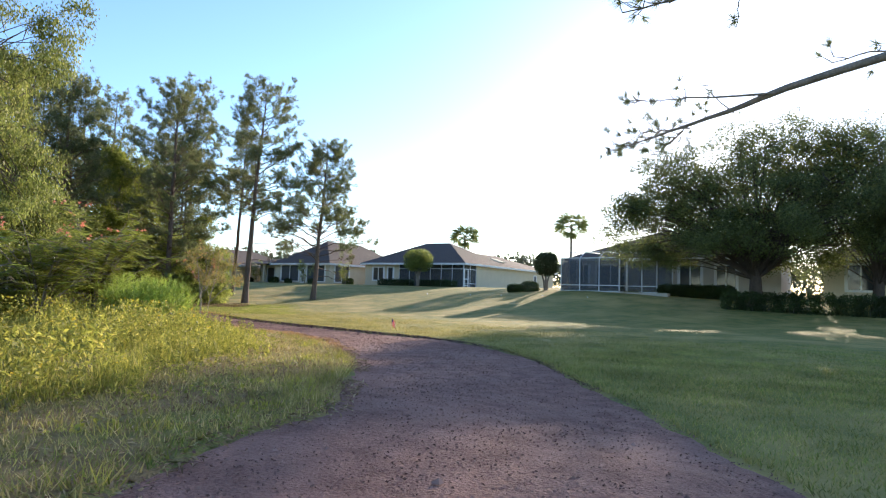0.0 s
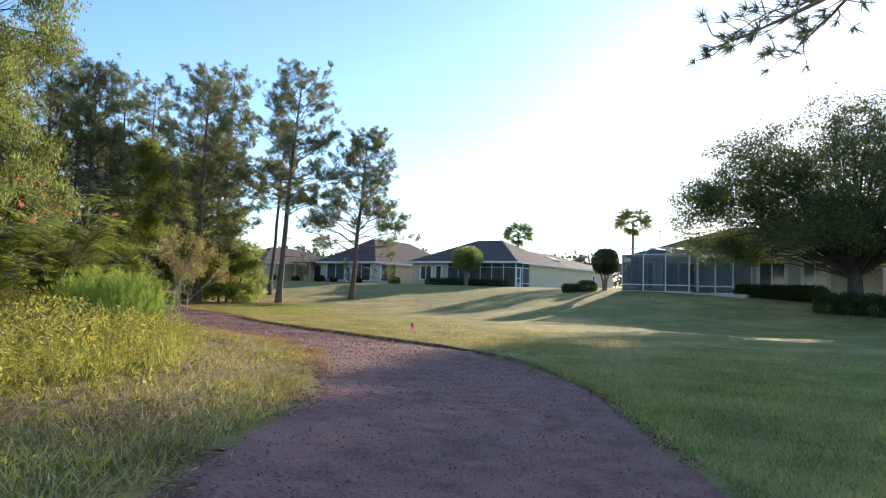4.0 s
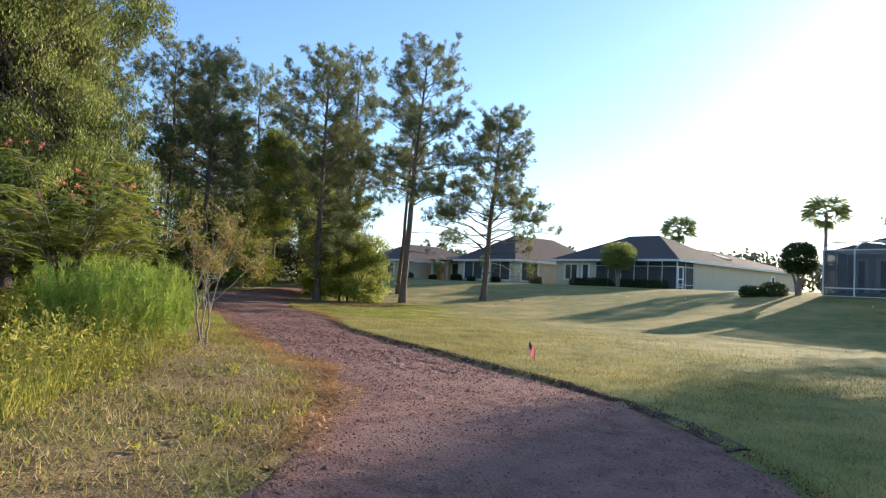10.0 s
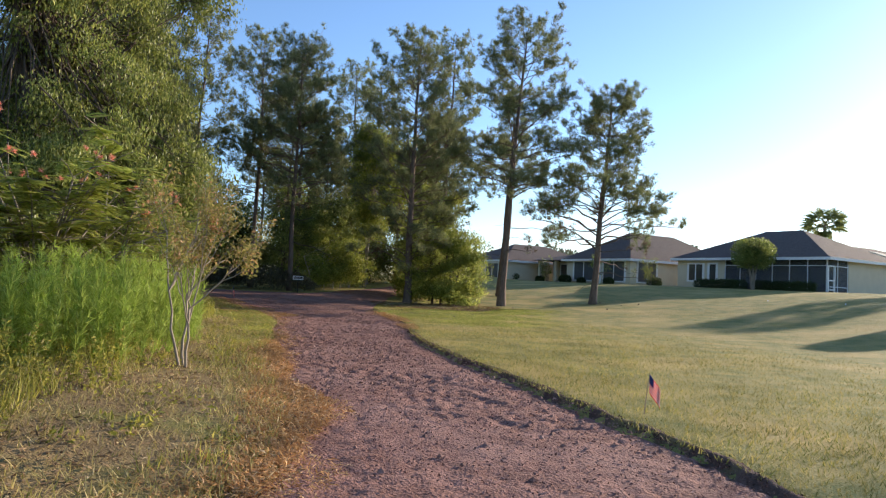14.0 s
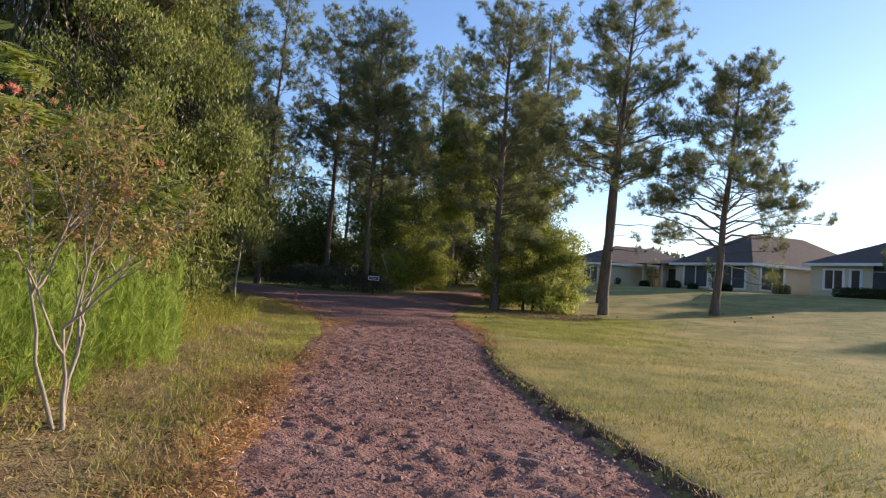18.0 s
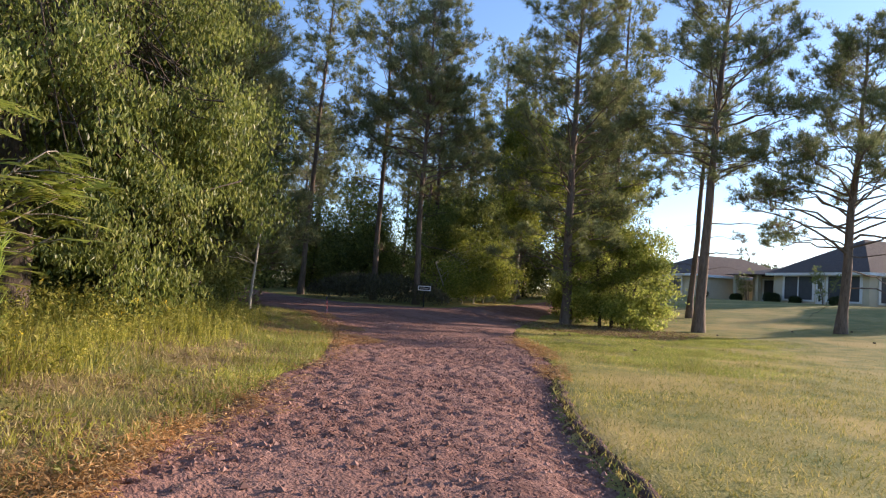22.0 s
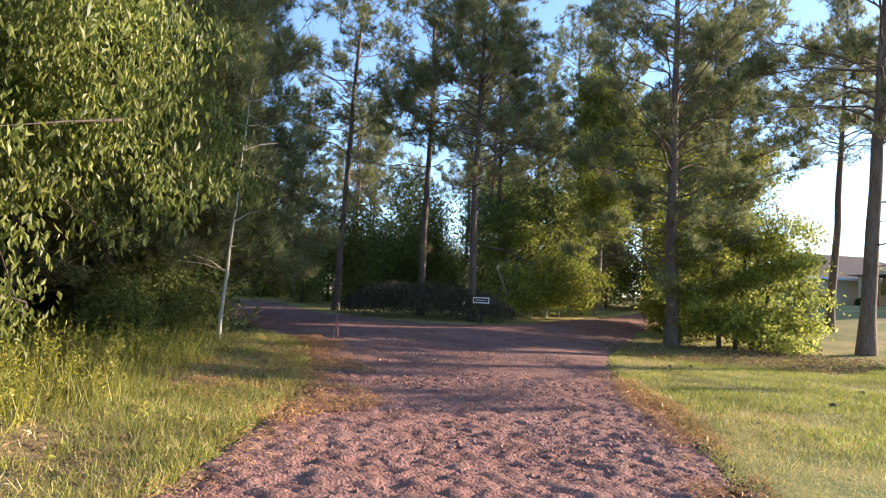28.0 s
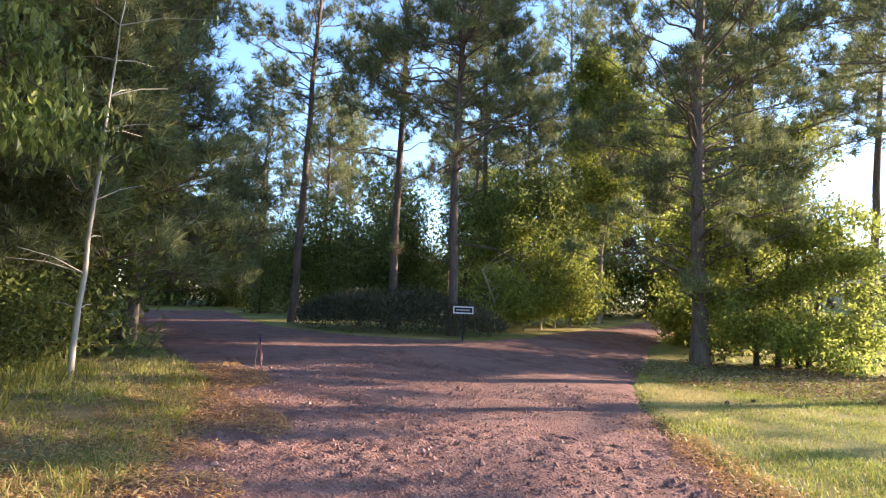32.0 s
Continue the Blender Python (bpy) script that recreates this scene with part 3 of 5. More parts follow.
plant("pine_tree", pine_meshes(14.8, 0.44, 2.6, 0.16, 13, lean=(0.03, 0), split=True, density=0.9), -8.0, 53.3, "thin bare-trunked pine close behind another pine", "pine tree", "pines on the lawn")
plant("pine_tree", pine_meshes(15.4, 0.10, 3.7, 0.20, 14, lean=(0.01, 0), density=1.0, split=True, taper=0.45, foot=0.95, gap=0.27, dead=0.0), -11.5, 42.9, "dense dark pine rising out of bushes beside the path", "pine tree", "pines at the wood's edge")
plant("pine_tree", pine_meshes(14.2, 0.34, 3.5, 0.135, 15, lean=(0.005, 0), density=1.1, split=True, taper=0.5), -17.9, 40.9, "tall pine with a pale sunlit trunk beside the path", "pine tree", "pines at the wood's edge")

# ---- woods ----
pv = [pine_meshes(15, 0.36, 3.2, 0.135, 21, density=0.75, k=10, width=0.028, taper=0.6, gap=0.33), pine_meshes(17, 0.38, 3.1, 0.14, 22, density=0.75, k=10, width=0.028, lean=(0.02, 0), taper=0.6, gap=0.33), pine_meshes(13, 0.28, 2.8, 0.12, 23, density=0.75, k=10, width=0.028, gap=0.33)]
LAB = ["tall straight pine with broken lower limbs in the woods", "very tall pine with a long bare trunk in the woods", "young pine with limbs low down in the woods"]
first = [plant("pine_tree", pv[i], *((-21.05, 41.9), (-25.5, 41.5), (-20.5, 50.5))[i], LAB[i], "pine tree", "pines in the woods", 40 * i) for i in range(3)]
r = rs(77)
EXTRA = [(-26.8, 34.0, 0), (-31.0, 37.0, 1), (-35.5, 39.8, 0), (-37.6, 49.2, 1), (-35.0, 52.0, 0), (-27.0, 56.0, 1), (-21.8, 58.8, 1), (-17.0, 66.5, 0), (-23.6, 63.0, 2), (-11.6, 49.5, 1), (-12.8, 54.0, 0)]
spots = [(-22, 49.5, 1), (-19.5, 56, 1), (-11.2, 46.8, 2), (-20.3, 30.6, 2), (-19.8, 28.2, 2), (-22, 28.5, 1), (-24, 30, 0), (-21, 22, 1), (-26, 26, 2)] + EXTRA
tries = 0
while len(spots) < 54 and tries < 6000:
    tries += 1
    x, y = r.uniform(-52, -12), r.uniform(8, 82)
    if x > -20 or (tries > 3000 and y < 57):
        continue
    if -37 < x < -17 and 34 < y < 57:
        continue
    if path_depth(np.array([x]), np.array([y]))[0] > -0.6 or min((x - a) ** 2 + (y - b) ** 2 for a, b, _ in spots) < 9:
        continue
    spots.append((x, y, r.randint(3)))
for x, y, i in spots:
    again(first[i], x, y, r.uniform(0, 360), r.uniform(0.82, 1.12))

low = plant("young_pine", pine_meshes(10.5, 0.03, 2.6, 0.12, 24, density=1.2, k=17, width=0.015, foot=1.0), -18.7, 28.4, "dark young pine with boughs down to the ground", "pine tree", "young pines by the path", size=1.1)
for x, y, a, s_ in ((-20.2, 30.8, 80, 1.3), (-18.2, 26.3, 200, 0.95), (-21.8, 29.2, 140, 1.4), (-23.5, 33.4, 20, 1.1), (-25.0, 31.0, 250, 1.4), (-28.6, 35.4, 310, 1.25), (-21.9, 33.3, 170, 1.25)):
    again(low, x, y, a, s_)

# broad-leaved understorey, three kinds repeated
b1 = tree_meshes([(0, 0, 1.5, 1.7, 1.7, 1.5), (0.9, 0.4, 2.6, 1.3, 1.3, 1.2), (-0.8, -0.3, 2.4, 1.2, 1.2, 1.2)], 1.8, 0.05, 0.19, 330, 17, 31, M_DEEP, M_DARKBARK, stems=[(0, 0), (0.3, 0.2), (-0.2, 0.3)])
b2 = tree_meshes([(0, 0, 2.6, 1.9, 1.9, 2.4), (0.5, 0, 5.2, 1.6, 1.6, 1.8), (-0.5, 0.3, 6.8, 1.1, 1.1, 1.4)], 4.5, 0.08, 0.21, 420, 17, 32, M_DEEP, M_DARKBARK)
# lime leaves on this third kind paint the sun shining through its crown
b3 = tree_meshes([(0, 0, 6.5, 2.3, 2.3, 2.6), (1.0, 0.4, 9.2, 1.9, 1.9, 2.2), (-0.9, 0.2, 10.6, 1.6, 1.6, 1.8)], 8.0, 0.12, 0.21, 480, 17, 33, M_LIME, M_GREYBARK)
u1 = plant("bush", b1, -27.5, 48.5, "dark green leafy bush in the woods", "bush", "bushes in the woods")
u2 = plant("understory_tree", b2, -30, 52, "small dark broad-leaved tree in the woods", "tree", "small trees in the woods")
u3 = plant("broadleaf_tree", b3, -17.2, 58.0, "tall green broad-leaved tree among the pines", "tree", "broad-leaved trees in the woods")
got = []
for ob, num, sc, xr, yr, gap in ((u1, 40, (0.8, 1.35), (-46, -12), (6, 74), 2.0), (u2, 22, (0.55, 0.85), (-48, -13), (4, 80), 2.6), (u3, 7, (0.7, 1.0), (-50, -15), (12, 84), 4.0)):
    k = 0
    for _ in range(3000):
        if k >= num:
            break
        x, y = r.uniform(*xr), r.uniform(*yr)
        if (x > -18.5 and y < 36) or (x > -19 and 36 <= y < 49) or path_depth(np.array([x]), np.array([y]))[0] > -1.7 or (x > -22 and y > 49):
            continue
        if 20 < 0.62 * x + 0.79 * y < 46 and -53 < 0.79 * x - 0.62 * y < -41:
            continue
        if -27 < x < -15 and 36 < y < 47:
            continue
        if -37 < x < -17 and 38 < y < 60 and ob is u3:
            continue
        if any((x - a) ** 2 + (y - b) ** 2 < gap ** 2 for a, b in got):
            continue
        got.append((x, y))
        k += 1
        again(ob, x, y, r.uniform(0, 360), r.uniform(*sc))
for x, y, a, s_ in ((-18.8, 54.8, 40, 0.85), (-17.6, 62.0, 190, 1.0), (-20.6, 60.0, 300, 1.1)):
    again(u3, x, y, a, s_)
for x, y, a, s_ in ((-31.5, 44.8, 100, 0.55), (-17.0, 60.4, 10, 0.75), (-19.6, 57.4, 80, 0.7)):
    again(u2, x, y, a, s_)
for x, y, a, s_ in ((-17.6, 28.6, 20, 0.42), (-17.0, 27.8, 140, 0.34), (-18.3, 29.6, 250, 0.5)):
    again(u1, x, y, a, s_)
for x, y, a, s_ in ((-41.0, 48.6, 30, 0.8), (-43.5, 47.6, 150, 0.9), (-42.0, 51.0, 260, 0.8), (-29.5, 49.0, 60, 0.62), (-26.0, 48.6, 170, 0.72), (-32.5, 47.6, 290, 0.7), (-23.4, 49.6, 20, 0.8)):
    again(u2, x, y, a, s_)
for x, y, a, s_ in ((-14.9, 60.2, 40, 1.25), (-12.4, 57.6, 160, 1.1), (-17.2, 56.8, 280, 0.9), (-40.2, 50.2, 10, 1.1), (-42.4, 46.2, 200, 1.1)):
    again(u1, x, y, a, s_)

# ---- trees and bushes near the path ----
plant("maple_tree", tree_meshes(clumps([(0, 0, 4.0, 3.4, 3.4, 2.8), (1.4, -1.0, 3.2, 2.4, 2.4, 2.4), (1.9, 2.2, 3.3, 1.7, 1.7, 2.4), (0.2, 4.3, 4.0, 1.5, 1.5, 1.9), (-0.1, 4.5, 6.6, 1.5, 1.5, 2.1), (-0.2, 4.5, 9.3, 1.5, 1.5, 1.9), (0.3, 5.0, 11.6, 1.2, 1.2, 1.3), (0.4, 1.6, 5.4, 2.6, 2.6, 2.8), (0, 0, 9.2, 2.2, 2.2, 2.2), (-0.6, 0, 8.6, 3.3, 3.3, 3.0), (1.0, -0.5, 11.2, 2.8, 2.8, 2.6), (-0.5, 0.4, 14.0, 2.2, 2.2, 2.0), (2.7, 0.4, 2.1, 1.3, 1.5, 1.4), (0.9, -2.6, 2.0, 1.6, 1.4, 1.4), (2.2, 1.8, 1.9, 1.2, 1.2, 1.2)], 245, 0.45, 0.95, 40, 0.75, 0.3),
      9.5, 0.26, 0.118, 2000, 56, 41, M_MAPLE, M_DARKBARK, aspect=0.45, droop=2.6, spreadc=0.20, shell=0.1), -15.6, 22.6, "large spreading tree with drooping glossy green leaves", "tree")
plant("dark_pine", pine_meshes(15.5, 0.16, 3.4, 0.22, 42, density=1.3), -21.5, 22.0, "dense dark pine behind the spreading tree", "pine tree")
foot_bush = plant("bush", tree_meshes(clumps([(0.2, 0, 0.7, 2.0, 1.7, 0.8), (0.9, 0.2, 1.5, 1.5, 1.4, 1.2), (-0.7, -0.2, 1.5, 1.4, 1.4, 1.4), (0.3, 0, 2.7, 1.7, 1.5, 1.3), (-0.3, 0.1, 3.9, 1.3, 1.3, 1.1), (1.0, 0.3, 3.2, 1.1, 1.1, 1.0), (0.2, 0.1, 5.0, 0.9, 0.9, 0.9)], 150, 0.22, 0.5, 143, 0.65, 0.2),
      3.6, 0.05, 0.115, 1400, 24, 43, M_BUSH_SUNLIT, M_DARKBARK, stems=[(0, 0), (0.4, 0.2), (-0.5, 0.1), (0.6, 0.3)], spreadc=0.20, shell=0.1), -9.75, 44.0, "full green bush around the foot of a pine", "bush", size=1.08)
plant("bush", tree_meshes(clumps([(0, -2.4, 0.9, 0.9, 1.2, 0.8), (0.3, -1.0, 1.2, 1.1, 1.2, 1.1), (0.4, 0.6, 1.3, 1.2, 1.2, 1.2), (0.5, 2.2, 1.2, 1.1, 1.2, 1.1), (0.1, -0.2, 2.5, 1.1, 1.4, 0.9), (0.2, 1.6, 2.6, 1.1, 1.3, 0.9)], 120, 0.25, 0.48, 144, 0.7, 0.3),
      1.8, 0.035, 0.11, 850, 34, 44, M_LIME, M_PALEBARK, droop=0.8, shell=0.1, stems=[(0, -2), (0.1, -1), (0.2, 0), (0.2, 1), (0.3, 2)], spreadc=0.22), -17.9, 46.2, "bright yellow-green sunlit bush with pale stems", "bush", size=1.1)
# extra copy, mostly hidden behind the first, added to shade the path's fork
again(foot_bush, -12.0, 48.0, 130, 1.2)
plant("understory_tree", tree_meshes(clumps([(0, 0, 2.6, 2.0, 2.0, 1.6), (0.2, 0.4, 4.6, 2.0, 2.0, 1.5), (-0.9, -0.6, 3.8, 1.5, 1.5, 1.4), (0.1, 0.2, 6.2, 1.3, 1.3, 1.0)], 110, 0.35, 0.7, 148, 0.7, 0.3),
      4.4, 0.09, 0.14, 800, 34, 48, M_BUSH, M_GREYBARK, droop=0.6, shell=0.1, spreadc=0.25), -19.3, 47.6, "leafy green tree rising behind a sunlit bush", "tree")
plant("broadleaf_tree", tree_meshes(clumps([(0, 0, 5.0, 1.0, 1.0, 1.6), (0.2, 0, 7.4, 1.3, 1.3, 1.6), (0.3, 0.1, 9.6, 1.2, 1.2, 1.4), (-0.3, 0.1, 11.2, 0.8, 0.8, 0.9)], 80, 0.3, 0.6, 149, 0.8, 0.2),
      9.0, 0.10, 0.14, 600, 34, 49, M_LIME, M_GREYBARK, droop=0.8, shell=0.1, spreadc=0.25), -17.3, 50.6, "slim bright yellow-green tree lit by the sun", "tree")
# oaks on the lawn
plant("oak_tree", tree_meshes(clumps([(0, 0, 7.0, 5.5, 5.5, 3.6), (-3.9, 2.3, 6.2, 3.8, 3.8, 3.2), (-5.0, 3.4, 4.8, 2.9, 2.9, 2.4), (-3.2, 2.4, 8.6, 3.8, 3.8, 2.6), (3.8, -2.2, 6.6, 4.0, 4.0, 3.4), (0.4, -4.0, 5.6, 3.6, 3.6, 2.8),
      (0.6, 4.4, 5.8, 3.4, 3.4, 2.8), (1.2, 0, 10.6, 4.0, 4.0, 2.4), (4.6, -2.6, 9.6, 3.0, 3.0, 2.4), (-3.6, -1.4, 4.6, 2.6, 2.6, 1.6), (-7.0, 3.8, 5.0, 2.2, 2.2, 2.0), (-5.8, 3.0, 7.6, 2.3, 2.3, 1.8), (5.2, -2.8, 5.2, 3.0, 3.0, 2.6), (-2.4, 2.0, 8.8, 2.6, 2.6, 1.7), (2.4, -1.2, 3.5, 2.6, 2.6, 1.2), (2.0, -0.6, 9.4, 3.2, 3.2, 2.4)], 370, 0.8, 1.6, 145, 0.65, 0.25),
      3.6, 0.36, 0.13, 4700, 42, 45, M_OAK, M_DARKBARK, spreadc=0.27, shell=0.15), 26.3, 29.6, "broad dark live oak on the lawn, backlit", "oak tree", "oaks on the lawn")
plant("oak_tree", tree_meshes(clumps([(0, 0, 6.0, 4.6, 4.6, 3.2), (3.0, -2.6, 5.6, 4.0, 4.0, 3.0), (-1.0, -3.6, 5.6, 3.4, 3.4, 2.6), (0.6, 0.6, 8.6, 3.6, 3.6, 2.4)], 170, 0.8, 1.5, 146, 0.65, 0.25),
      3.2, 0.30, 0.15, 1250, 44, 46, M_OAK, M_DARKBARK, spreadc=0.27, shell=0.15), 31.5, 25.5, "second dark live oak beyond the hedge", "oak tree", "oaks on the lawn")


def limb_pine():
    """The pine beside the path whose lowest boughs reach out over the lawn's edge."""
    q = rs(47)
    bx, by = 6.0, -2.6
    base = np.array([bx, by, gz(bx, by) - 0.05])
    ob = thing("pine_tree", base, "pine with nearly bare low boughs reaching over the lawn", "pine tree")
    H = 13.0
    s = np.linspace(0, 1, 10)
    put_part("trunk", mesh("trunk", *tubes([(np.stack([0.1 * np.sin(s * 3), 0 * s, s * H], -1), 0.22 * (1.1 - s) ** 0.8)], 9), M_BARK, True), ob)

    def bough(points, r0, r1, wobble=0.015):
        P = np.array(points, float) - base
        u = np.linspace(0, len(P) - 1, 16)
        P = np.stack([np.interp(u, np.arange(len(P)), P[:, k]) for k in range(3)], -1)
        P[1:-1] = (P[:-2] + 2 * P[1:-1] + P[2:]) / 4
        P[1:] += np.cumsum(q.normal(size=(15, 3)) * wobble, 0) * np.linspace(0.2, 1, 15)[:, None]
        put_part("bough", mesh("bough", *tubes([(P, np.linspace(r0, r1, 16))], 6), M_GREYBARK, True), ob)
        return P
    C, Dd, tw = [], [], []

    def sprays(P, n, lo, long, tufts, up=0.1):
        for _ in range(n):
            f = min(15, int(lo + (16 - lo) * q.rand() ** 0.8))
            t = unit(P[f] - P[f - 1])
            d = unit(t * 0.8 + q.normal(size=3) * 0.55 + [0, 0, up])
            L = long * (0.35 + 0.65 * q.rand())
            m = P[f] + d * L * 0.5 + q.normal(size=3) * 0.025
            e = P[f] + d * L + [0, 0, 0.10 * L]
            tw.append((np.array([P[f], m, e]), np.array([0.008, 0.006, 0.004])))
            if q.rand() < tufts:
                C.append(e), Dd.append(unit(e - m))
            if q.rand() < 0.5:
                e2 = m + unit(d + q.normal(size=3) * 0.7) * L * 0.5
                tw.append((np.array([m, (m + e2) / 2 + q.normal(size=3) * 0.012, e2]), np.array([0.005, 0.004, 0.003])))
                if q.rand() < tufts:
                    C.append(e2), Dd.append(unit(e2 - m))

    a = bough([base + [0, 0, 4.9], (4.6, -0.6, 4.50), (3.4, 1.4, 4.18), (3.25, 2.1, 4.08), (2.9, 3.0, 3.95), (2.5, 3.8, 3.88)], 0.075, 0.008)
    b = bough([(3.4, 1.4, 4.18), (2.9, 2.0, 4.24), (2.5, 2.4, 4.24), (2.2, 2.7, 4.27)], 0.020, 0.005)
    c = bough([(2.95, 2.85, 3.98), (3.02, 3.3, 3.94), (3.08, 3.94, 3.83)], 0.016, 0.005)
    d_ = bough([(3.0, 2.75, 4.0), (2.75, 3.1, 4.04), (2.55, 3.45, 4.05)], 0.014, 0.005)
    e_ = bough([(3.28, 2.1, 4.08), (3.05, 2.2, 4.34), (2.88, 2.26, 4.60)], 0.012, 0.004)
    g = bough([(4.3, -0.1, 4.43), (4.05, 0.4, 4.50), (3.81, 0.95, 4.56)], 0.016, 0.006)
    h = bough([base + [0, 0, 6.5], (4.2, -1.2, 5.75), (2.8, 0.0, 5.35), (1.7, 0.85, 5.08), (1.0, 1.3, 4.95)], 0.055, 0.007)
    k = bough([(2.3, 0.45, 5.22), (2.12, 0.52, 4.90), (2.08, 0.55, 4.55)], 0.010, 0.004)
    sprays(a, 30, 10, 0.45, 0.8)
    sprays(b, 16, 5, 0.26, 0.55)
    sprays(c, 16, 3, 0.36, 0.85)
    sprays(d_, 14, 3, 0.32, 0.85)
    sprays(e_, 5, 8, 0.16, 0.1)
    sprays(g, 5, 6, 0.30, 1.0)
    sprays(h, 22, 9, 0.40, 0.9)
    sprays(k, 4, 4, 0.16, 0.2, -0.6)
    for A in (0.4, 1.5, 2.7, 3.6, 4.6, 5.5):
        z0 = 8.4 + A * 0.75
        P = bough([base + [0, 0, z0], base + [math.cos(A) * 1.4, math.sin(A) * 1.4, z0 + 0.4], base + [math.cos(A) * 2.6, math.sin(A) * 2.6, z0 + 0.5]], 0.03, 0.008)
        sprays(P, 26, 5, 0.6, 1.0)
    v, f = tubes(tw, 4)
    tagged(put_part("twig_work", mesh("twig_work", v, f, M_GREYBARK, True), ob), kind="stuff")
    v, f = needle_tufts(np.array(C), np.array(Dd), 0.16, q, 34, 0.008, 0.65)
    tagged(put_part("crown", mesh("crown", v, f, M_PINE), ob), kind="stuff")


limb_pine()


def rustle(seed, leafmat, H, spread, n, leafn, leaf, stemr, flowers=0, base=0.12, pw=1.5, bark=M_GREYBARK):
    """A many-stemmed shrub whose fine branches fan out; leaves along the outer twigs."""
    q = rs(seed)
    limbs, lc, fl = [], [], []
    for i in range(n):
        a = q.rand() * 6.28
        tip = np.array([math.cos(a) * spread * (0.3 + 0.7 * q.rand()), math.sin(a) * spread * (0.3 + 0.7 * q.rand()), H * (0.65 + 0.35 * q.rand())])
        b = np.array([math.cos(a) * base, math.sin(a) * base, 0])
        s = np.linspace(0, 1, 7)[:, None]
        P = b + (tip - b) * np.concatenate([s ** pw, s ** pw, s], 1) + np.cumsum(q.normal(size=(7, 3)) * 0.03 * H / 3, 0)
        P[0] = b
        limbs.append((P, stemr * (1 - 0.8 * s[:, 0])))
        for _ in range(9):
            f = q.randint(2, 7)
            e = P[f] + unit(q.normal(size=3) + [math.cos(a) * 0.7, math.sin(a) * 0.7, 0.5]) * H * (0.10 + 0.14 * q.rand())
            m = (P[f] + e) / 2 + q.normal(size=3) * 0.04
            limbs.append((np.array([P[f], m, e]), stemr * np.array([0.35, 0.22, 0.1])))
            w = q.rand(leafn, 1)
            lc.append(m + (e - m) * w * 1.2 + q.normal(size=(leafn, 3)) * 0.10 * (H / 3))
            if flowers and q.rand() < flowers and e[2] > H * 0.62:
                fl.append(e + [0, 0, 0.05])
    tv, tf = tubes(limbs, 5)
    fv, ff = leaf_cloud(np.concatenate(lc), leaf, q, 0.38, 0.35)
    out = [("twig_work", mesh("twig_work", tv, tf, bark, True)), ("leaf_mass", mesh("leaf_mass", fv, ff, leafmat))]
    for p in limbs[::10]:
        out.append(("stem", mesh("stem", *tubes([(p[0], p[1] * 1.04)], 6), bark, True)))
    if fl:
        nv, nf = needle_tufts(np.array(fl), np.tile([0, 0, 1.0], (len(fl), 1)), 0.11, q, 46, 0.014, 0.9)
        out.append(("flower_mass", mesh("flower_mass", nv, nf, M_PINK)))
    return out


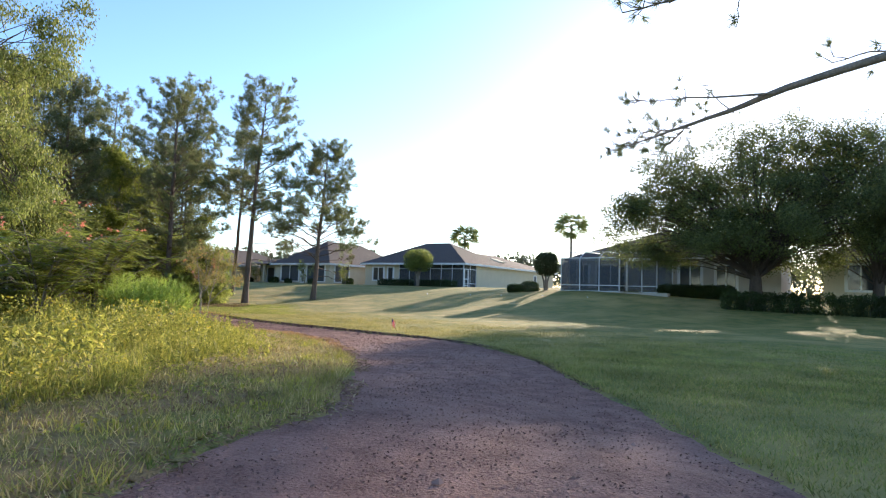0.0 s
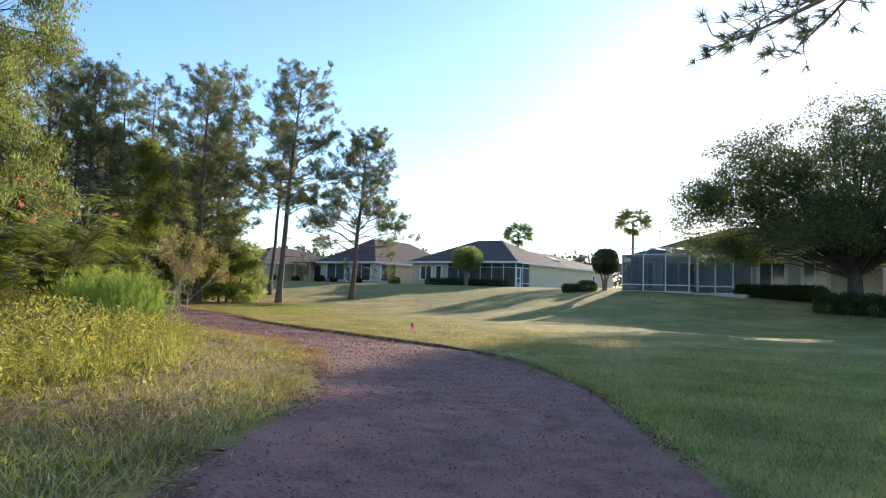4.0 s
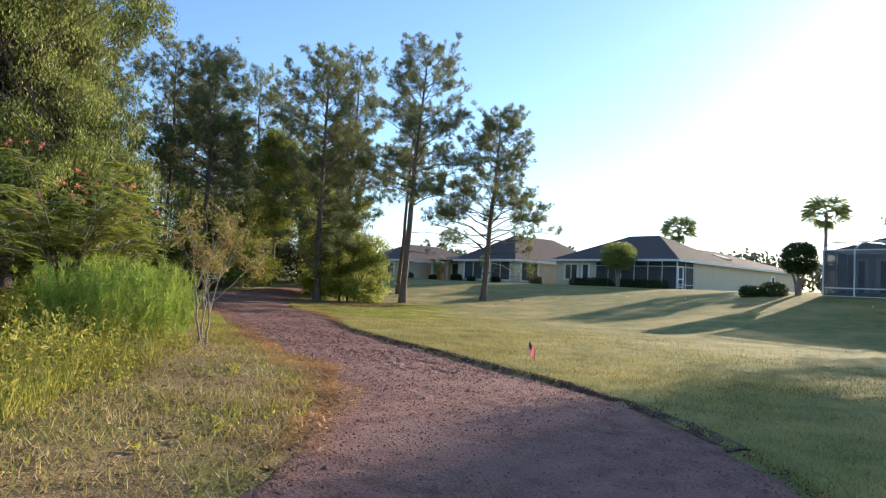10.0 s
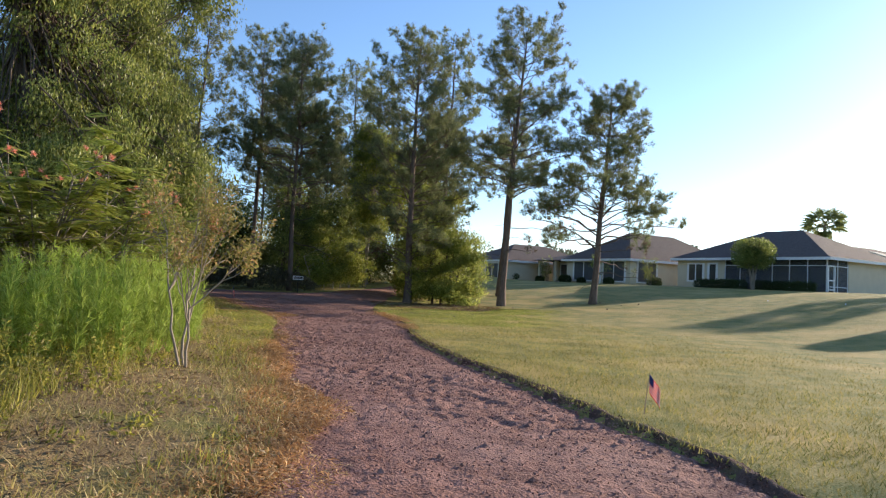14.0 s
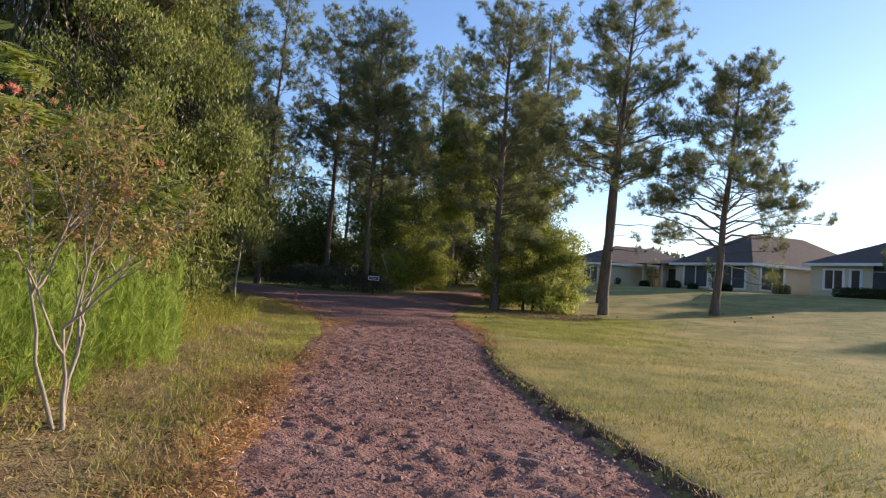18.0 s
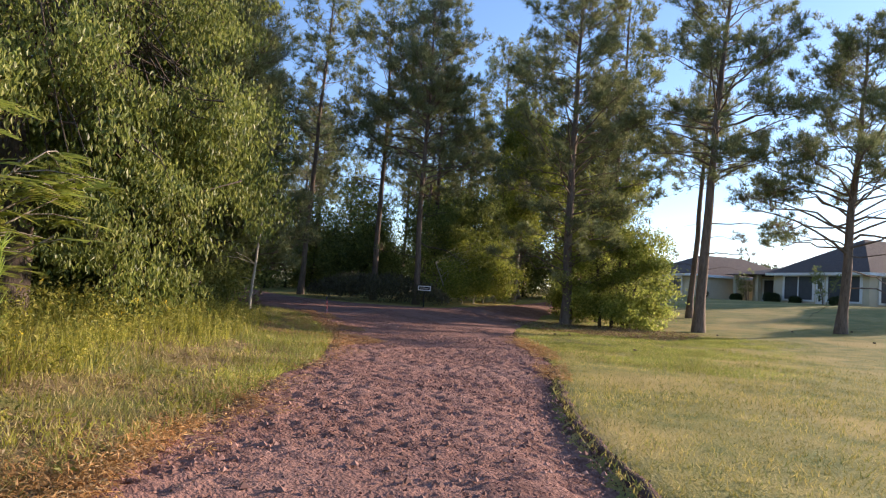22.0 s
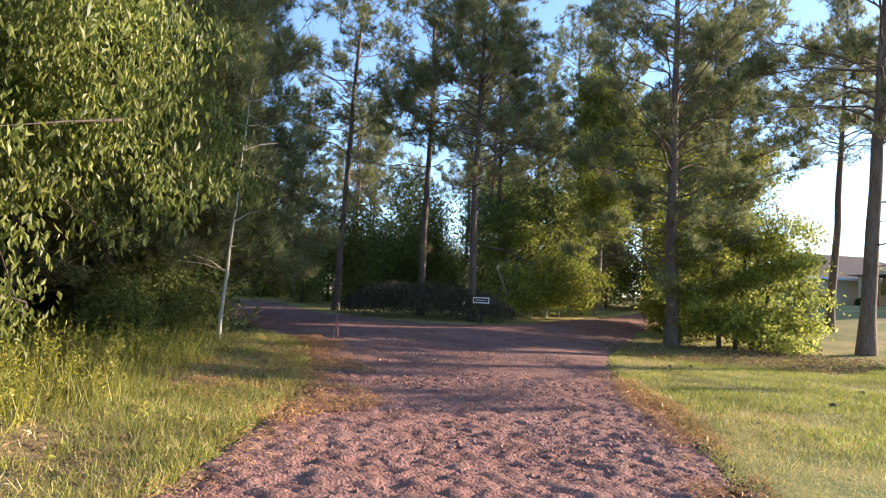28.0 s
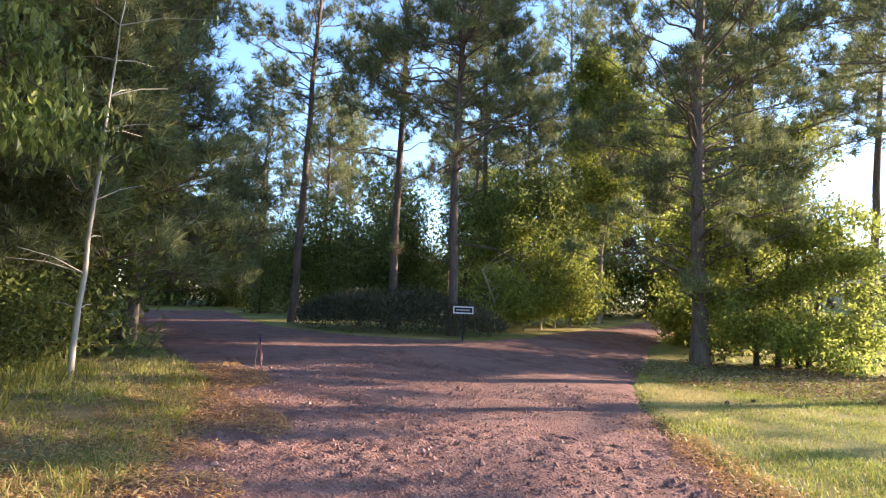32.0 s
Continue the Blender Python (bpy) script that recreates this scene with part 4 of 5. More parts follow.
def mimosa_meshes(seed, H, spread, n, flowers=0.5):
    """Umbrella of spreading limbs; fern-like fronds in rosettes; puffs of flowers on top."""
    q = rs(seed)
    up = np.array([0, 0, 1.0])
    limbs, stems, hub, hd, fl = [], [], [], [], []
    for i in range(n):
        a = 6.283 * i / n + q.normal() * 0.3
        R = spread * (0.25 + 0.8 * q.rand())
        tip = np.array([math.cos(a) * R, math.sin(a) * R, H * (0.98 - 0.42 * (R / spread) ** 2 + 0.12 * q.normal())])
        s = np.linspace(0, 1, 8)[:, None]
        P = tip * np.concatenate([s ** 1.5, s ** 1.5, s ** 0.85], 1) + np.cumsum(q.normal(size=(8, 3)) * 0.02 * H / 3, 0)
        P[0] = [math.cos(a) * 0.1, math.sin(a) * 0.1, 0]
        stems.append((P, 0.032 * (1 - 0.8 * s[:, 0])))
        for _ in range(10):
            f = q.randint(3, 8)
            e = P[f] + unit(q.normal(size=3) * [1, 1, 0.25] + [math.cos(a) * 0.6, math.sin(a) * 0.6, 0.2]) * (0.25 + 0.45 * q.rand())
            limbs.append((np.array([P[f], (P[f] + e) / 2 + up * 0.04, e]), np.array([0.010, 0.008, 0.005])))
            for _ in range(6):
                b = q.rand() * 6.283
                hub.append(P[f] + (e - P[f]) * (0.4 + 0.6 * q.rand()))
                hd.append([math.cos(b), math.sin(b), 0.12 * q.normal()])
            if e[2] > H * 0.84 and q.rand() < flowers:
                for _ in range(3):
                    fl.append(e + q.normal(size=3) * [0.10, 0.10, 0.04] + up * 0.10)
    hub, hd = np.array(hub), unit(np.array(hd))
    m, k = len(hub), 10
    L = (0.26 + 0.20 * q.rand(m))[:, None, None]
    side = unit(np.cross(hd, up))
    w = np.linspace(0.15, 1.0, k)[None, :, None]
    mid = hub[:, None] + hd[:, None] * L * w - up * (L * 0.20 * w * w)
    V = []
    for sg in (1, -1):
        d = unit(side * sg + hd * 0.45 - up * 0.10)[:, None]
        ln = L * (0.40 * np.sin(np.pi * (0.18 + 0.75 * w)))
        wd = hd[:, None] * 0.026
        V.append(np.stack([mid, mid + d * ln * 0.5 + wd, mid + d * ln, mid + d * ln * 0.5 - wd], 2))
    V = np.concatenate(V, 1).reshape(-1, 3)
    out = [("twig_work", mesh("twig_work", *tubes(limbs, 4), M_GREYBARK, True)), ("leaf_mass", mesh("leaf_mass", V, np.arange(len(V)).reshape(-1, 4), M_MIMOSA))]
    out += [("stem", mesh("stem", *tubes([p], 6), M_GREYBARK, True)) for p in stems]
    if fl:
        nv, nf = needle_tufts(np.array(fl), np.tile(up, (len(fl), 1)), 0.075, q, 36, 0.011, 0.9)
        out.append(("flower_mass", mesh("flower_mass", nv, nf, M_PINK)))
    return out


plant("mimosa_tree", mimosa_meshes(51, 3.0, 2.3, 22, 0.3), -8.9, 16.2, "feathery mimosa tree with pink tufted flowers", "tree", "mimosas beside the path")
plant("mimosa_tree", mimosa_meshes(52, 2.9, 2.1, 19, 0.35), -9.8, 18.6, "leaning mimosa with pink tufted flowers over the verge", "tree", "mimosas beside the path")
plant("mimosa_tree", mimosa_meshes(53, 2.5, 2.0, 18, 0.2), -9.4, 13.4, "bushy green mimosa among the weeds", "tree", "mimosas beside the path")
plant("mimosa_tree", mimosa_meshes(56, 3.2, 2.4, 20, 0.2), -12.2, 14.5, "tall feathery mimosa among the weeds", "tree", "mimosas beside the path")


def crape_meshes(seed, H):
    """Bare pale stems that fork and fork again, rusty leaves at the outer twigs."""
    q = rs(seed)
    stems, fine, lc, fl = [], [], [], []

    def grow(p, d, L, rad, level):
        s = np.linspace(0, 1, 6)[:, None]
        P = p + d * L * s + np.cumsum(q.normal(size=(6, 3)) * 0.022 * L, 0) + np.array([0, 0, 0.10 * L]) * s * s
        P[0] = p
        (stems if level < 2 else fine).append((P, rad * (1 - 0.45 * s[:, 0])))
        if level >= 3:
            lc.append(P[2:].repeat(13, 0) + q.normal(size=(52, 3)) * 0.05)
            if q.rand() < 0.10:
                fl.append(P[-1])
            return
        for k in range(3 if level else 2 + q.randint(2)):
            d2 = unit(d + q.normal(size=3) * (0.36 + 0.06 * level) * [1, 1, 0.5] + [0, 0, 0.12])
            grow(P[5 if k == 0 else q.randint(3, 6)], d2, L * (0.60 + 0.2 * q.rand()), rad * 0.58, level + 1)

    for i in range(3):
        a = 6.283 * i / 3 + q.normal() * 0.4
        grow(np.array([math.cos(a) * 0.05, math.sin(a) * 0.05, -0.02]), unit(np.array([math.cos(a) * 0.26, math.sin(a) * 0.26, 1.0])), H * 0.40, 0.022, 0)
    out = [("stem", mesh("stem", *tubes([p], 6), M_TANBARK, True)) for p in stems]
    out.append(("twig_work", mesh("twig_work", *tubes(fine, 4), M_TANBARK, True)))
    out.append(("leaf_mass", mesh("leaf_mass", *leaf_cloud(np.concatenate(lc), 0.055, q, 0.45, 0.3), M_RUST)))
    out.append(("flower_mass", mesh("flower_mass", *needle_tufts(np.array(fl), np.tile([0, 0, 1.0], (len(fl), 1)), 0.09, q, 36, 0.012, 0.9), M_PINK)))
    return out


plant("crape_myrtle", crape_meshes(54, 2.35), -5.5, 15.45, "young multi-stemmed shrub with rust-tinged leaves", "shrub")


def bare_sapling():
    q = rs(55)
    s_ = np.linspace(0, 1, 12)
    P = np.stack([0.22 * s_ ** 1.2, 0.16 * s_ ** 1.2, 5.6 * s_], -1) + np.cumsum(q.normal(size=(12, 3)) * 0.018, 0)
    P[0] = 0
    tw, lc = [], []
    for f in range(2, 11):
        for _ in range(2):
            a = q.rand() * 6.283
            L = 0.3 + 0.9 * q.rand() ** 2
            e = P[f] + np.array([math.cos(a) * L, math.sin(a) * L, L * (0.1 + 0.4 * q.rand())])
            tw.append((np.array([P[f], (P[f] + e) / 2 + [0, 0, 0.06 * L], e]), np.array([0.010, 0.007, 0.004])))
            if f > 8:
                lc.append(e + q.normal(size=(14, 3)) * 0.15)
    return [("trunk", mesh("trunk", *tubes([(P, 0.045 * (1.1 - s_))], 7), M_PALEBARK, True)), ("twig_work", mesh("twig_work", *tubes(tw, 4), M_PALEBARK, True)),
            ("leaf_mass", mesh("leaf_mass", *leaf_cloud(np.concatenate(lc), 0.09, q), M_DEEP))]


plant("sapling", bare_sapling(), -16.5, 29.6, "thin pale sapling with bare side twigs", "sapling")


# ---- weeds, grass (countless) ----
def blades(name, x, y, h, width, seed, material, label, category, lean=0.35, z0=-0.02):
    q = rs(seed)
    n = len(x)
    z = ground_z(x, y) + z0
    a = q.rand(n) * 6.283
    hh = h * (0.55 + 0.7 * q.rand(n))
    lx, ly = q.normal(size=n) * lean * hh, q.normal(size=n) * lean * hh
    ca, sa = np.cos(a) * width / 2, np.sin(a) * width / 2
    v = np.stack([np.stack([x - ca, y - sa, z], -1), np.stack([x + ca, y + sa, z], -1), np.stack([x + lx, y + ly, z + hh], -1)], 1)
    ob = put_part(name, mesh(name, v.reshape(-1, 3), np.arange(n * 3).reshape(-1, 3), material))
    return tagged(ob, label, category, kind="stuff")


def scatter(n, x0, x1, y0, y1, seed, test):
    q = rs(seed)
    x, y = q.uniform(x0, x1, n), q.uniform(y0, y1, n)
    k = test(x, y, path_depth(x, y), q)
    return x[k], y[k]


def leftside(x, y):
    return (x < -0.2 - 0.55 * np.clip(y - 10, 0, 60)) | ((y < 12) & (x < 0))


# mown lawn to the right of the path
x, y = scatter(800000, -12, 14, -8, 44, 61, lambda x, y, d, q: (d < 0.02) & ~leftside(x, y) & (q.rand(len(x)) < np.clip(1.15 + d * 0.11, 0.04, 1) * np.clip(1.4 - y / 40, 0.1, 1)))
blades("lawn_grass", x, y, 0.065, 0.015, 62, M_BLADE, "short mown lawn grass along the path", "grass", 0.6)
# verge and meadow on the left
x, y = scatter(420000, -18, 0, -8, 33, 63, lambda x, y, d, q: (d < 0.0) & leftside(x, y) & (d > -5.5) & (q.rand(len(x)) < 0.22 + 0.9 * sstep((vnoise(x, y, 1.2) - 0.40) * 5) + 0.5 * (d > -0.7)))
blades("verge_grass", x, y, 0.11, 0.017, 64, M_DRY, "dry yellowed verge grass", "grass", 0.6)
x, y = scatter(150000, -16, -1, -8, 16, 65, lambda x, y, d, q: leftside(x, y) & (d < -1.5 - 1.2 * vnoise(x, y, 2.0)) & (d > -9) & (vnoise(x, y, 0.8) > 0.5) & (y < 13))
blades("meadow_grass", x, y, 0.36, 0.012, 66, M_WEED, "tall yellow-green meadow grass", "grass", 0.3)
x, y = scatter(240000, -18, -2, -8, 33, 67, lambda x, y, d, q: leftside(x, y) & (d < -1.7 - 1.4 * vnoise(x, y, 1.5)) & (d > -8) & (vnoise(x + 9, y, 0.8) > 0.44) & ((y < 16) | (q.rand(len(x)) < 0.5)))
q = rs(68)
z = ground_z(x, y)
hgt = (0.08 + 0.95 * sstep((vnoise(x, y, 0.9) - 0.28) * 2.2)) * sstep(-(path_depth(x, y) + 1.2) / 2.6) * 0.8
lc = np.stack([x + q.normal(size=len(x)) * 0.04, y + q.normal(size=len(x)) * 0.04, z + hgt * q.rand(len(x)) ** 0.7], -1)
fv, ff = leaf_cloud(lc, 0.085, q, 0.42, -0.4, 0.6)
tagged(put_part("weeds", mesh("weeds", fv, ff, M_WEED)), "leafy yellow-green weeds on the verge", "weeds", kind="stuff")
pick = q.rand(len(x)) < 0.012
fv, ff = leaf_cloud(np.repeat(np.stack([x, y, z + hgt], -1)[pick], 6, 0) + q.normal(size=(pick.sum() * 6, 3)) * 0.012, 0.03, q, 0.7)
tagged(put_part("wild_flowers", mesh("wild_flowers", fv, ff, M_YFLOWER)), "small yellow wild flowers", "flowers", kind="stuff")
# feathery fennel
x, y = scatter(13000, -9.6, -4.6, 12.2, 19.2, 69, lambda x, y, d, q: np.minimum(((x + 7.0) / 1.2) ** 2 + ((y - 14.9) / 1.6) ** 2, ((x + 8.1) / 1.1) ** 2 + ((y - 17.6) / 1.2) ** 2) + 0.5 * (vnoise(x, y, 0.8) - 0.5) < 1)
st = q.rand(len(x)) < 0.10
sx, sy = x[st], y[st]
sz = ground_z(sx, sy)
L = 0.65 + 0.75 * q.rand(len(sx)) * (0.5 + vnoise(sx, sy, 0.6))
top = np.stack([sx + q.normal(size=len(sx)) * 0.12, sy + q.normal(size=len(sx)) * 0.12, sz + L], -1)
bot = np.stack([sx, sy, sz], -1)
f = q.rand(len(sx), 26, 1) ** 0.8
c = (bot[:, None] + (top - bot)[:, None] * f).reshape(-1, 3)
fv, ff = needle_tufts(c, np.tile([0, 0, 1.0], (len(c), 1)), 0.17, q, 5, 0.010, 0.55)
tagged(put_part("dog_fennel", mesh("dog_fennel", fv, ff, M_FENNEL)), "tall feathery bright green fennel clump", "weeds", kind="stuff")
# low green growth further on
x, y = scatter(60000, -24, -5, 14, 34, 70, lambda x, y, d, q: leftside(x, y) & (d < -1.1 - 1.0 * vnoise(x, y, 1.5)) & (q.rand(len(x)) < 0.7))
blades("tall_grass", x, y, 0.34, 0.016, 71, M_WEED, "tall green grass at the wood's edge", "grass", 0.25)
# brush mound between the branches of the path
q = rs(72)
x, y = scatter(60000, -26, -15, 37, 46, 73, lambda x, y, d, q: (d < -0.05) & ((x + 20.2) ** 2 / 15 + (y - 40.9 - 0.06 * (x + 20)) ** 2 / 2.6 < 1))
h = 1.15 * np.sqrt(np.clip(1.02 - (x + 20.2) ** 2 / 15 - (y - 40.9 - 0.06 * (x + 20)) ** 2 / 2.6, 0, 1)) * (0.8 + 0.4 * vnoise(x, y, 1.2)) + 0.08
lc = np.stack([x, y, ground_z(x, y) + h * q.rand(len(x)) ** 0.5], -1)
fv, ff = leaf_cloud(lc, 0.20, q, 0.14, -1.2)
tagged(put_part("brush", mesh("brush", fv, ff, M_BRUSH)), "low dark brush mound at the fork of the path", "brush", kind="stuff")
# straw along the path edges and loose chips on it
x, y = scatter(600000, -17, 3, 2, 36, 74, lambda x, y, d, q: (np.abs(d + 0.05) < (0.95 + 0.3 * (y > 24)) * vnoise(x, y, 1.3)) & (vnoise(x + 5, y, 2.2) > 0.24 + 0.12 * (y > 19)) & (leftside(x, y) | ((y > 29) & (y < 34) & (d > -0.25))) & (y > 9) & ((y < 19) | (q.rand(len(x)) < 0.3)))
n = len(x)
q = rs(75)
c = np.stack([x, y, ground_z(x, y) + 0.035 * q.rand(n)], -1)
fv, ff = leaf_cloud(c, 0.085, q, 0.12, 0.0, 3.0, 0.2)
tagged(put_part("pine_straw", mesh("pine_straw", fv, ff, M_STRAW)), "orange dry pine straw along the path's edge", "straw", kind="stuff")
x, y = scatter(120000, -16.5, -4.5, 24, 34, 98, lambda x, y, d, q: np.where(leftside(x, y), (y > 26) & (d > -2.3 * vnoise(x + 8, y, 1.1) - 0.2) & (d < 1.3 * vnoise(x, y, 1.2) + 0.2) & (vnoise(x, y + 9, 0.8) > 0.36), (y > 25.5) & (d > -0.25) & (d < 0.7 * vnoise(x, y, 1.0)) & (vnoise(x, y + 9, 0.8) > 0.40)))
q = rs(99)
c = np.stack([x, y, ground_z(x, y) + 0.04 * q.rand(len(x))], -1)
fv, ff = leaf_cloud(c, 0.085, q, 0.14, 0.0, 3.0, 0.2)
tagged(put_part("bend_straw", mesh("bend_straw", fv, ff, M_STRAW)), "orange needles and dead grass at the bend of the path", "straw", kind="stuff")
x, y = scatter(330000, -8, 0, 9, 21, 90, lambda x, y, d, q: leftside(x, y) & (np.abs(d + 0.02) < 0.62 * vnoise(x, y, 1.6) * sstep((y - 8.5) / 3)) & (vnoise(x, y + 4, 0.7) > 0.36))
q = rs(91)
c = np.stack([x, y, ground_z(x, y) - 0.01 + 0.05 * q.rand(len(x))], -1)
fv, ff = leaf_cloud(c, 0.08, q, 0.12, 0.0, 3.0, 0.25)
tagged(put_part("straw_drift", mesh("straw_drift", fv, ff, M_STRAW)), "drift of orange pine straw beside the path", "straw", kind="stuff")
# crumbled red litter, coloured dark for the shaded lip where the lawn stands above the path
x, y = scatter(260000, -12, 3, 3, 36, 92, lambda x, y, d, q: ~leftside(x, y) & (np.abs(d + 0.01) < 0.17 * vnoise(x, y, 0.6) + 0.03))
q = rs(93)
c = np.stack([x, y, ground_z(x, y) - 0.045 + 0.06 * q.rand(len(x))], -1)
fv, ff = leaf_cloud(c, 0.028, q, 0.6, 0.0, 0.5)
tagged(put_part("edge_shade_crumbs", mesh("edge_shade_crumbs", fv, ff, M_EDGE_SHADE)), "crumbled red litter along the lawn's edge, coloured dark for shade", "soil", kind="stuff")
x, y = scatter(150000, -16, 3, -6, 36, 76, lambda x, y, d, q: d > -0.02)
q = rs(78)
c = np.stack([x, y, ground_z(x, y) - 0.024 + 0.016 * q.rand(len(x))], -1)
fv, ff = leaf_cloud(c, 0.026, q, 0.6, 0.0, 1.0, 0.5)
tagged(put_part("mulch_chips", mesh("mulch_chips", fv, ff, M_CHIP)), "loose mulch chips on the path", "mulch", kind="stuff")

# greener blades on both sides of the path's first stretch; the lawn's paint its tone in the oak's long shade
x, y = scatter(170000, -3, 14, -7, 13, 101, lambda x, y, d, q: (d < -0.03) & ~leftside(x, y) & (q.rand(len(x)) < (0.25 + 0.6 * vnoise(x, y, 1.2)) * sstep((14 - y) / 6)))
blades("shade_grass", x, y, 0.075, 0.014, 102, M_GREEN, "lawn grass coloured greener for the oak's shade", "grass", 0.55)
x, y = scatter(120000, -14, 0, -8, 9, 103, lambda x, y, d, q: (d < 0.02) & leftside(x, y) & (d > -4) & (q.rand(len(x)) < 0.75 * sstep((vnoise(x + 13, y, 1.1) - 0.34) * 4) * sstep((9 - y) / 5)))
blades("low_grass", x, y, 0.09, 0.014, 104, M_GREEN, "low green grass on the shaded verge", "grass", 0.5)
# fresh green grass by the bend, where the trees shade it for most of the day
x, y = scatter(420000, -13, 3, 26.5, 42, 94, lambda x, y, d, q: (d < -0.02) & ~leftside(x, y) & (q.rand(len(x)) < sstep((0.79 * x + y - 23.6) / 3.0) * sstep((-1.5 - x) / 4) * 0.5 * sstep((vnoise(x, y, 1.3) - 0.3) * 4)))
blades("green_grass", x, y, 0.08, 0.015, 95, M_GREEN, "fresh green lawn grass by the bend of the path", "grass", 0.5)
x, y = scatter(260000, -19, -5, 18, 33, 96, lambda x, y, d, q: (d < 0.05) & leftside(x, y) & (d > -5) & (q.rand(len(x)) < np.maximum(sstep((vnoise(x + 40, y, 1.3) - 0.5) * 6), 0.7 * sstep((d + 0.9) / 0.5)) * sstep((y - 18) / 5) * (1 - 0.85 * sstep((d + 2.6) / 0.6) * sstep((y - 26) / 1.5))))
blades("green_verge", x, y, 0.12, 0.013, 97, M_GREEN, "fresh green grass on the shaded verge", "grass", 0.45)
# clumps of greener grass on the verge and along the lawn's edge
x, y = scatter(9000, -17, 3, -7, 34, 84, lambda x, y, d, q: (d < -0.05) & (d > -3.6) & ((y > 19) | (d > -0.8) | (d < -2.3)) & leftside(x, y) & (vnoise(x, y, 1.1) > 0.54 - 0.06 * (y > 20)))
q = rs(85)
x, y = np.repeat(x, 13) + q.normal(size=len(x) * 13) * 0.05, np.repeat(y, 13) + q.normal(size=len(y) * 13) * 0.05
blades("grass_clumps", x, y, 0.17, 0.013, 86, M_WEED, "clumps of green grass on the verge", "grass", 0.4)
x, y = scatter(14000, -16, 2, -7, 34, 87, lambda x, y, d, q: (d < 0.0) & (d > -3.4) & leftside(x, y) & (vnoise(x + 3, y, 0.7) > 0.58 - 0.06 * (y > 20)))
x, y = np.repeat(x, 6) + q.normal(size=len(x) * 6) * 0.04, np.repeat(y, 6) + q.normal(size=len(y) * 6) * 0.04
c = np.stack([x, y, ground_z(x, y) + 0.01 + 0.07 * q.rand(len(x))], -1)
fv, ff = leaf_cloud(c, 0.06, q, 0.45, -0.3, 1.2)
tagged(put_part("verge_weeds", mesh("verge_weeds", fv, ff, M_WEED)), "low broad-leaved weeds in the verge", "weeds", kind="stuff")

# upright leafy weeds, stem by stem
x, y = scatter(9500, -16, -1, -7, 30, 88, lambda x, y, d, q: leftside(x, y) & (d < -1.2 - 1.0 * vnoise(x, y, 1.5)) & (d > -6) & (vnoise(x + 20, y, 1.0) > 0.42))
q = rs(89)
n = len(x)
hh = (0.22 + 0.50 * q.rand(n)) * (0.55 + 0.45 * sstep(-(path_depth(x, y) + 1.2) / 2.0))
base = np.stack([x, y, ground_z(x, y)], -1)
tip = base + np.stack([q.normal(size=n) * 0.07, q.normal(size=n) * 0.07, hh], -1)
f = np.linspace(0.25, 1.0, 13)[None, :, None]
c = (base[:, None] + (tip - base)[:, None] * f).reshape(-1, 3)
fv, ff = leaf_cloud(np.repeat(c, 2, 0), 0.055, q, 0.36, -0.35, 0.5)
tagged(put_part("weed_stalks", mesh("weed_stalks", fv, ff, M_WEED)), "upright leafy yellow-green weed stalks on the verge", "weeds", kind="stuff")

# flat litter on the verge, clods on the path
x, y = scatter(260000, -16, 1, -8, 33, 79, lambda x, y, d, q: leftside(x, y) & (d < 0.3) & (d > -3.4) & (vnoise(x, y, 0.9) > 0.44 - 0.08 * ((d > -2.6) & (d < -0.6) & (y < 19))))
q = rs(80)
c = np.stack([x, y, ground_z(x, y) + 0.035 * q.rand(len(x))], -1)
fv, ff = leaf_cloud(c, 0.065, q, 0.24, 0.0, 2.0, 0.3)
tagged(put_part("litter", mesh("litter", fv, ff, M_LITTER)), "dry brown litter on the verge", "litter", kind="stuff")
x, y = scatter(22000, -14, -3, 35, 46, 83, lambda x, y, d, q: (d < 0.5) & (((x + 9.2) / 3.6) ** 2 + ((y - 40.8) / 3.0) ** 2 < 0.6 + 0.7 * vnoise(x, y, 0.8)))
c = np.stack([x, y, ground_z(x, y) + 0.03 + 0.05 * q.rand(len(x))], -1)
fv, ff = leaf_cloud(c, 0.08, q, 0.4, 0.0, 2.0, 0.3)
tagged(put_part("fallen_leaves", mesh("fallen_leaves", fv, ff, M_LITTER)), "brown fallen leaves under the bush and pine", "leaves", kind="stuff")
x, y = scatter(60000, -16, 3, -6, 36, 81, lambda x, y, d, q: (d > 0.0) & (vnoise(x, y, 1.3) > 0.36) & (q.rand(len(x)) < 0.06 + 0.8 * sstep((y - 12) / 6)))
q = rs(82)
n = len(x)
sz = 0.012 + 0.03 * q.rand(n) ** 3
oct_ = np.array([(1, 0, 0), (0, 1, 0), (-1, 0, 0), (0, -1, 0), (0, 0, 0.75)], float)
v = oct_[None] * (0.7 + 0.6 * q.rand(n, 5, 1)) * sz[:, None, None]
a = q.rand(n) * 6.283
v = np.stack([v[..., 0] * np.cos(a)[:, None] - v[..., 1] * np.sin(a)[:, None], v[..., 0] * np.sin(a)[:, None] + v[..., 1] * np.cos(a)[:, None], v[..., 2]], -1)
v += np.stack([x, y, ground_z(x, y) - 0.022], -1)[:, None]
tri = np.array([(0, 1, 4), (1, 2, 4), (2, 3, 4), (3, 0, 4)])
tagged(put_part("mulch_clods", mesh("mulch_clods", v.reshape(-1, 3), (np.arange(n)[:, None, None] * 5 + tri[None]).reshape(-1, 3), M_CHIP)), "small earthy clods on the path", "mulch", kind="stuff")


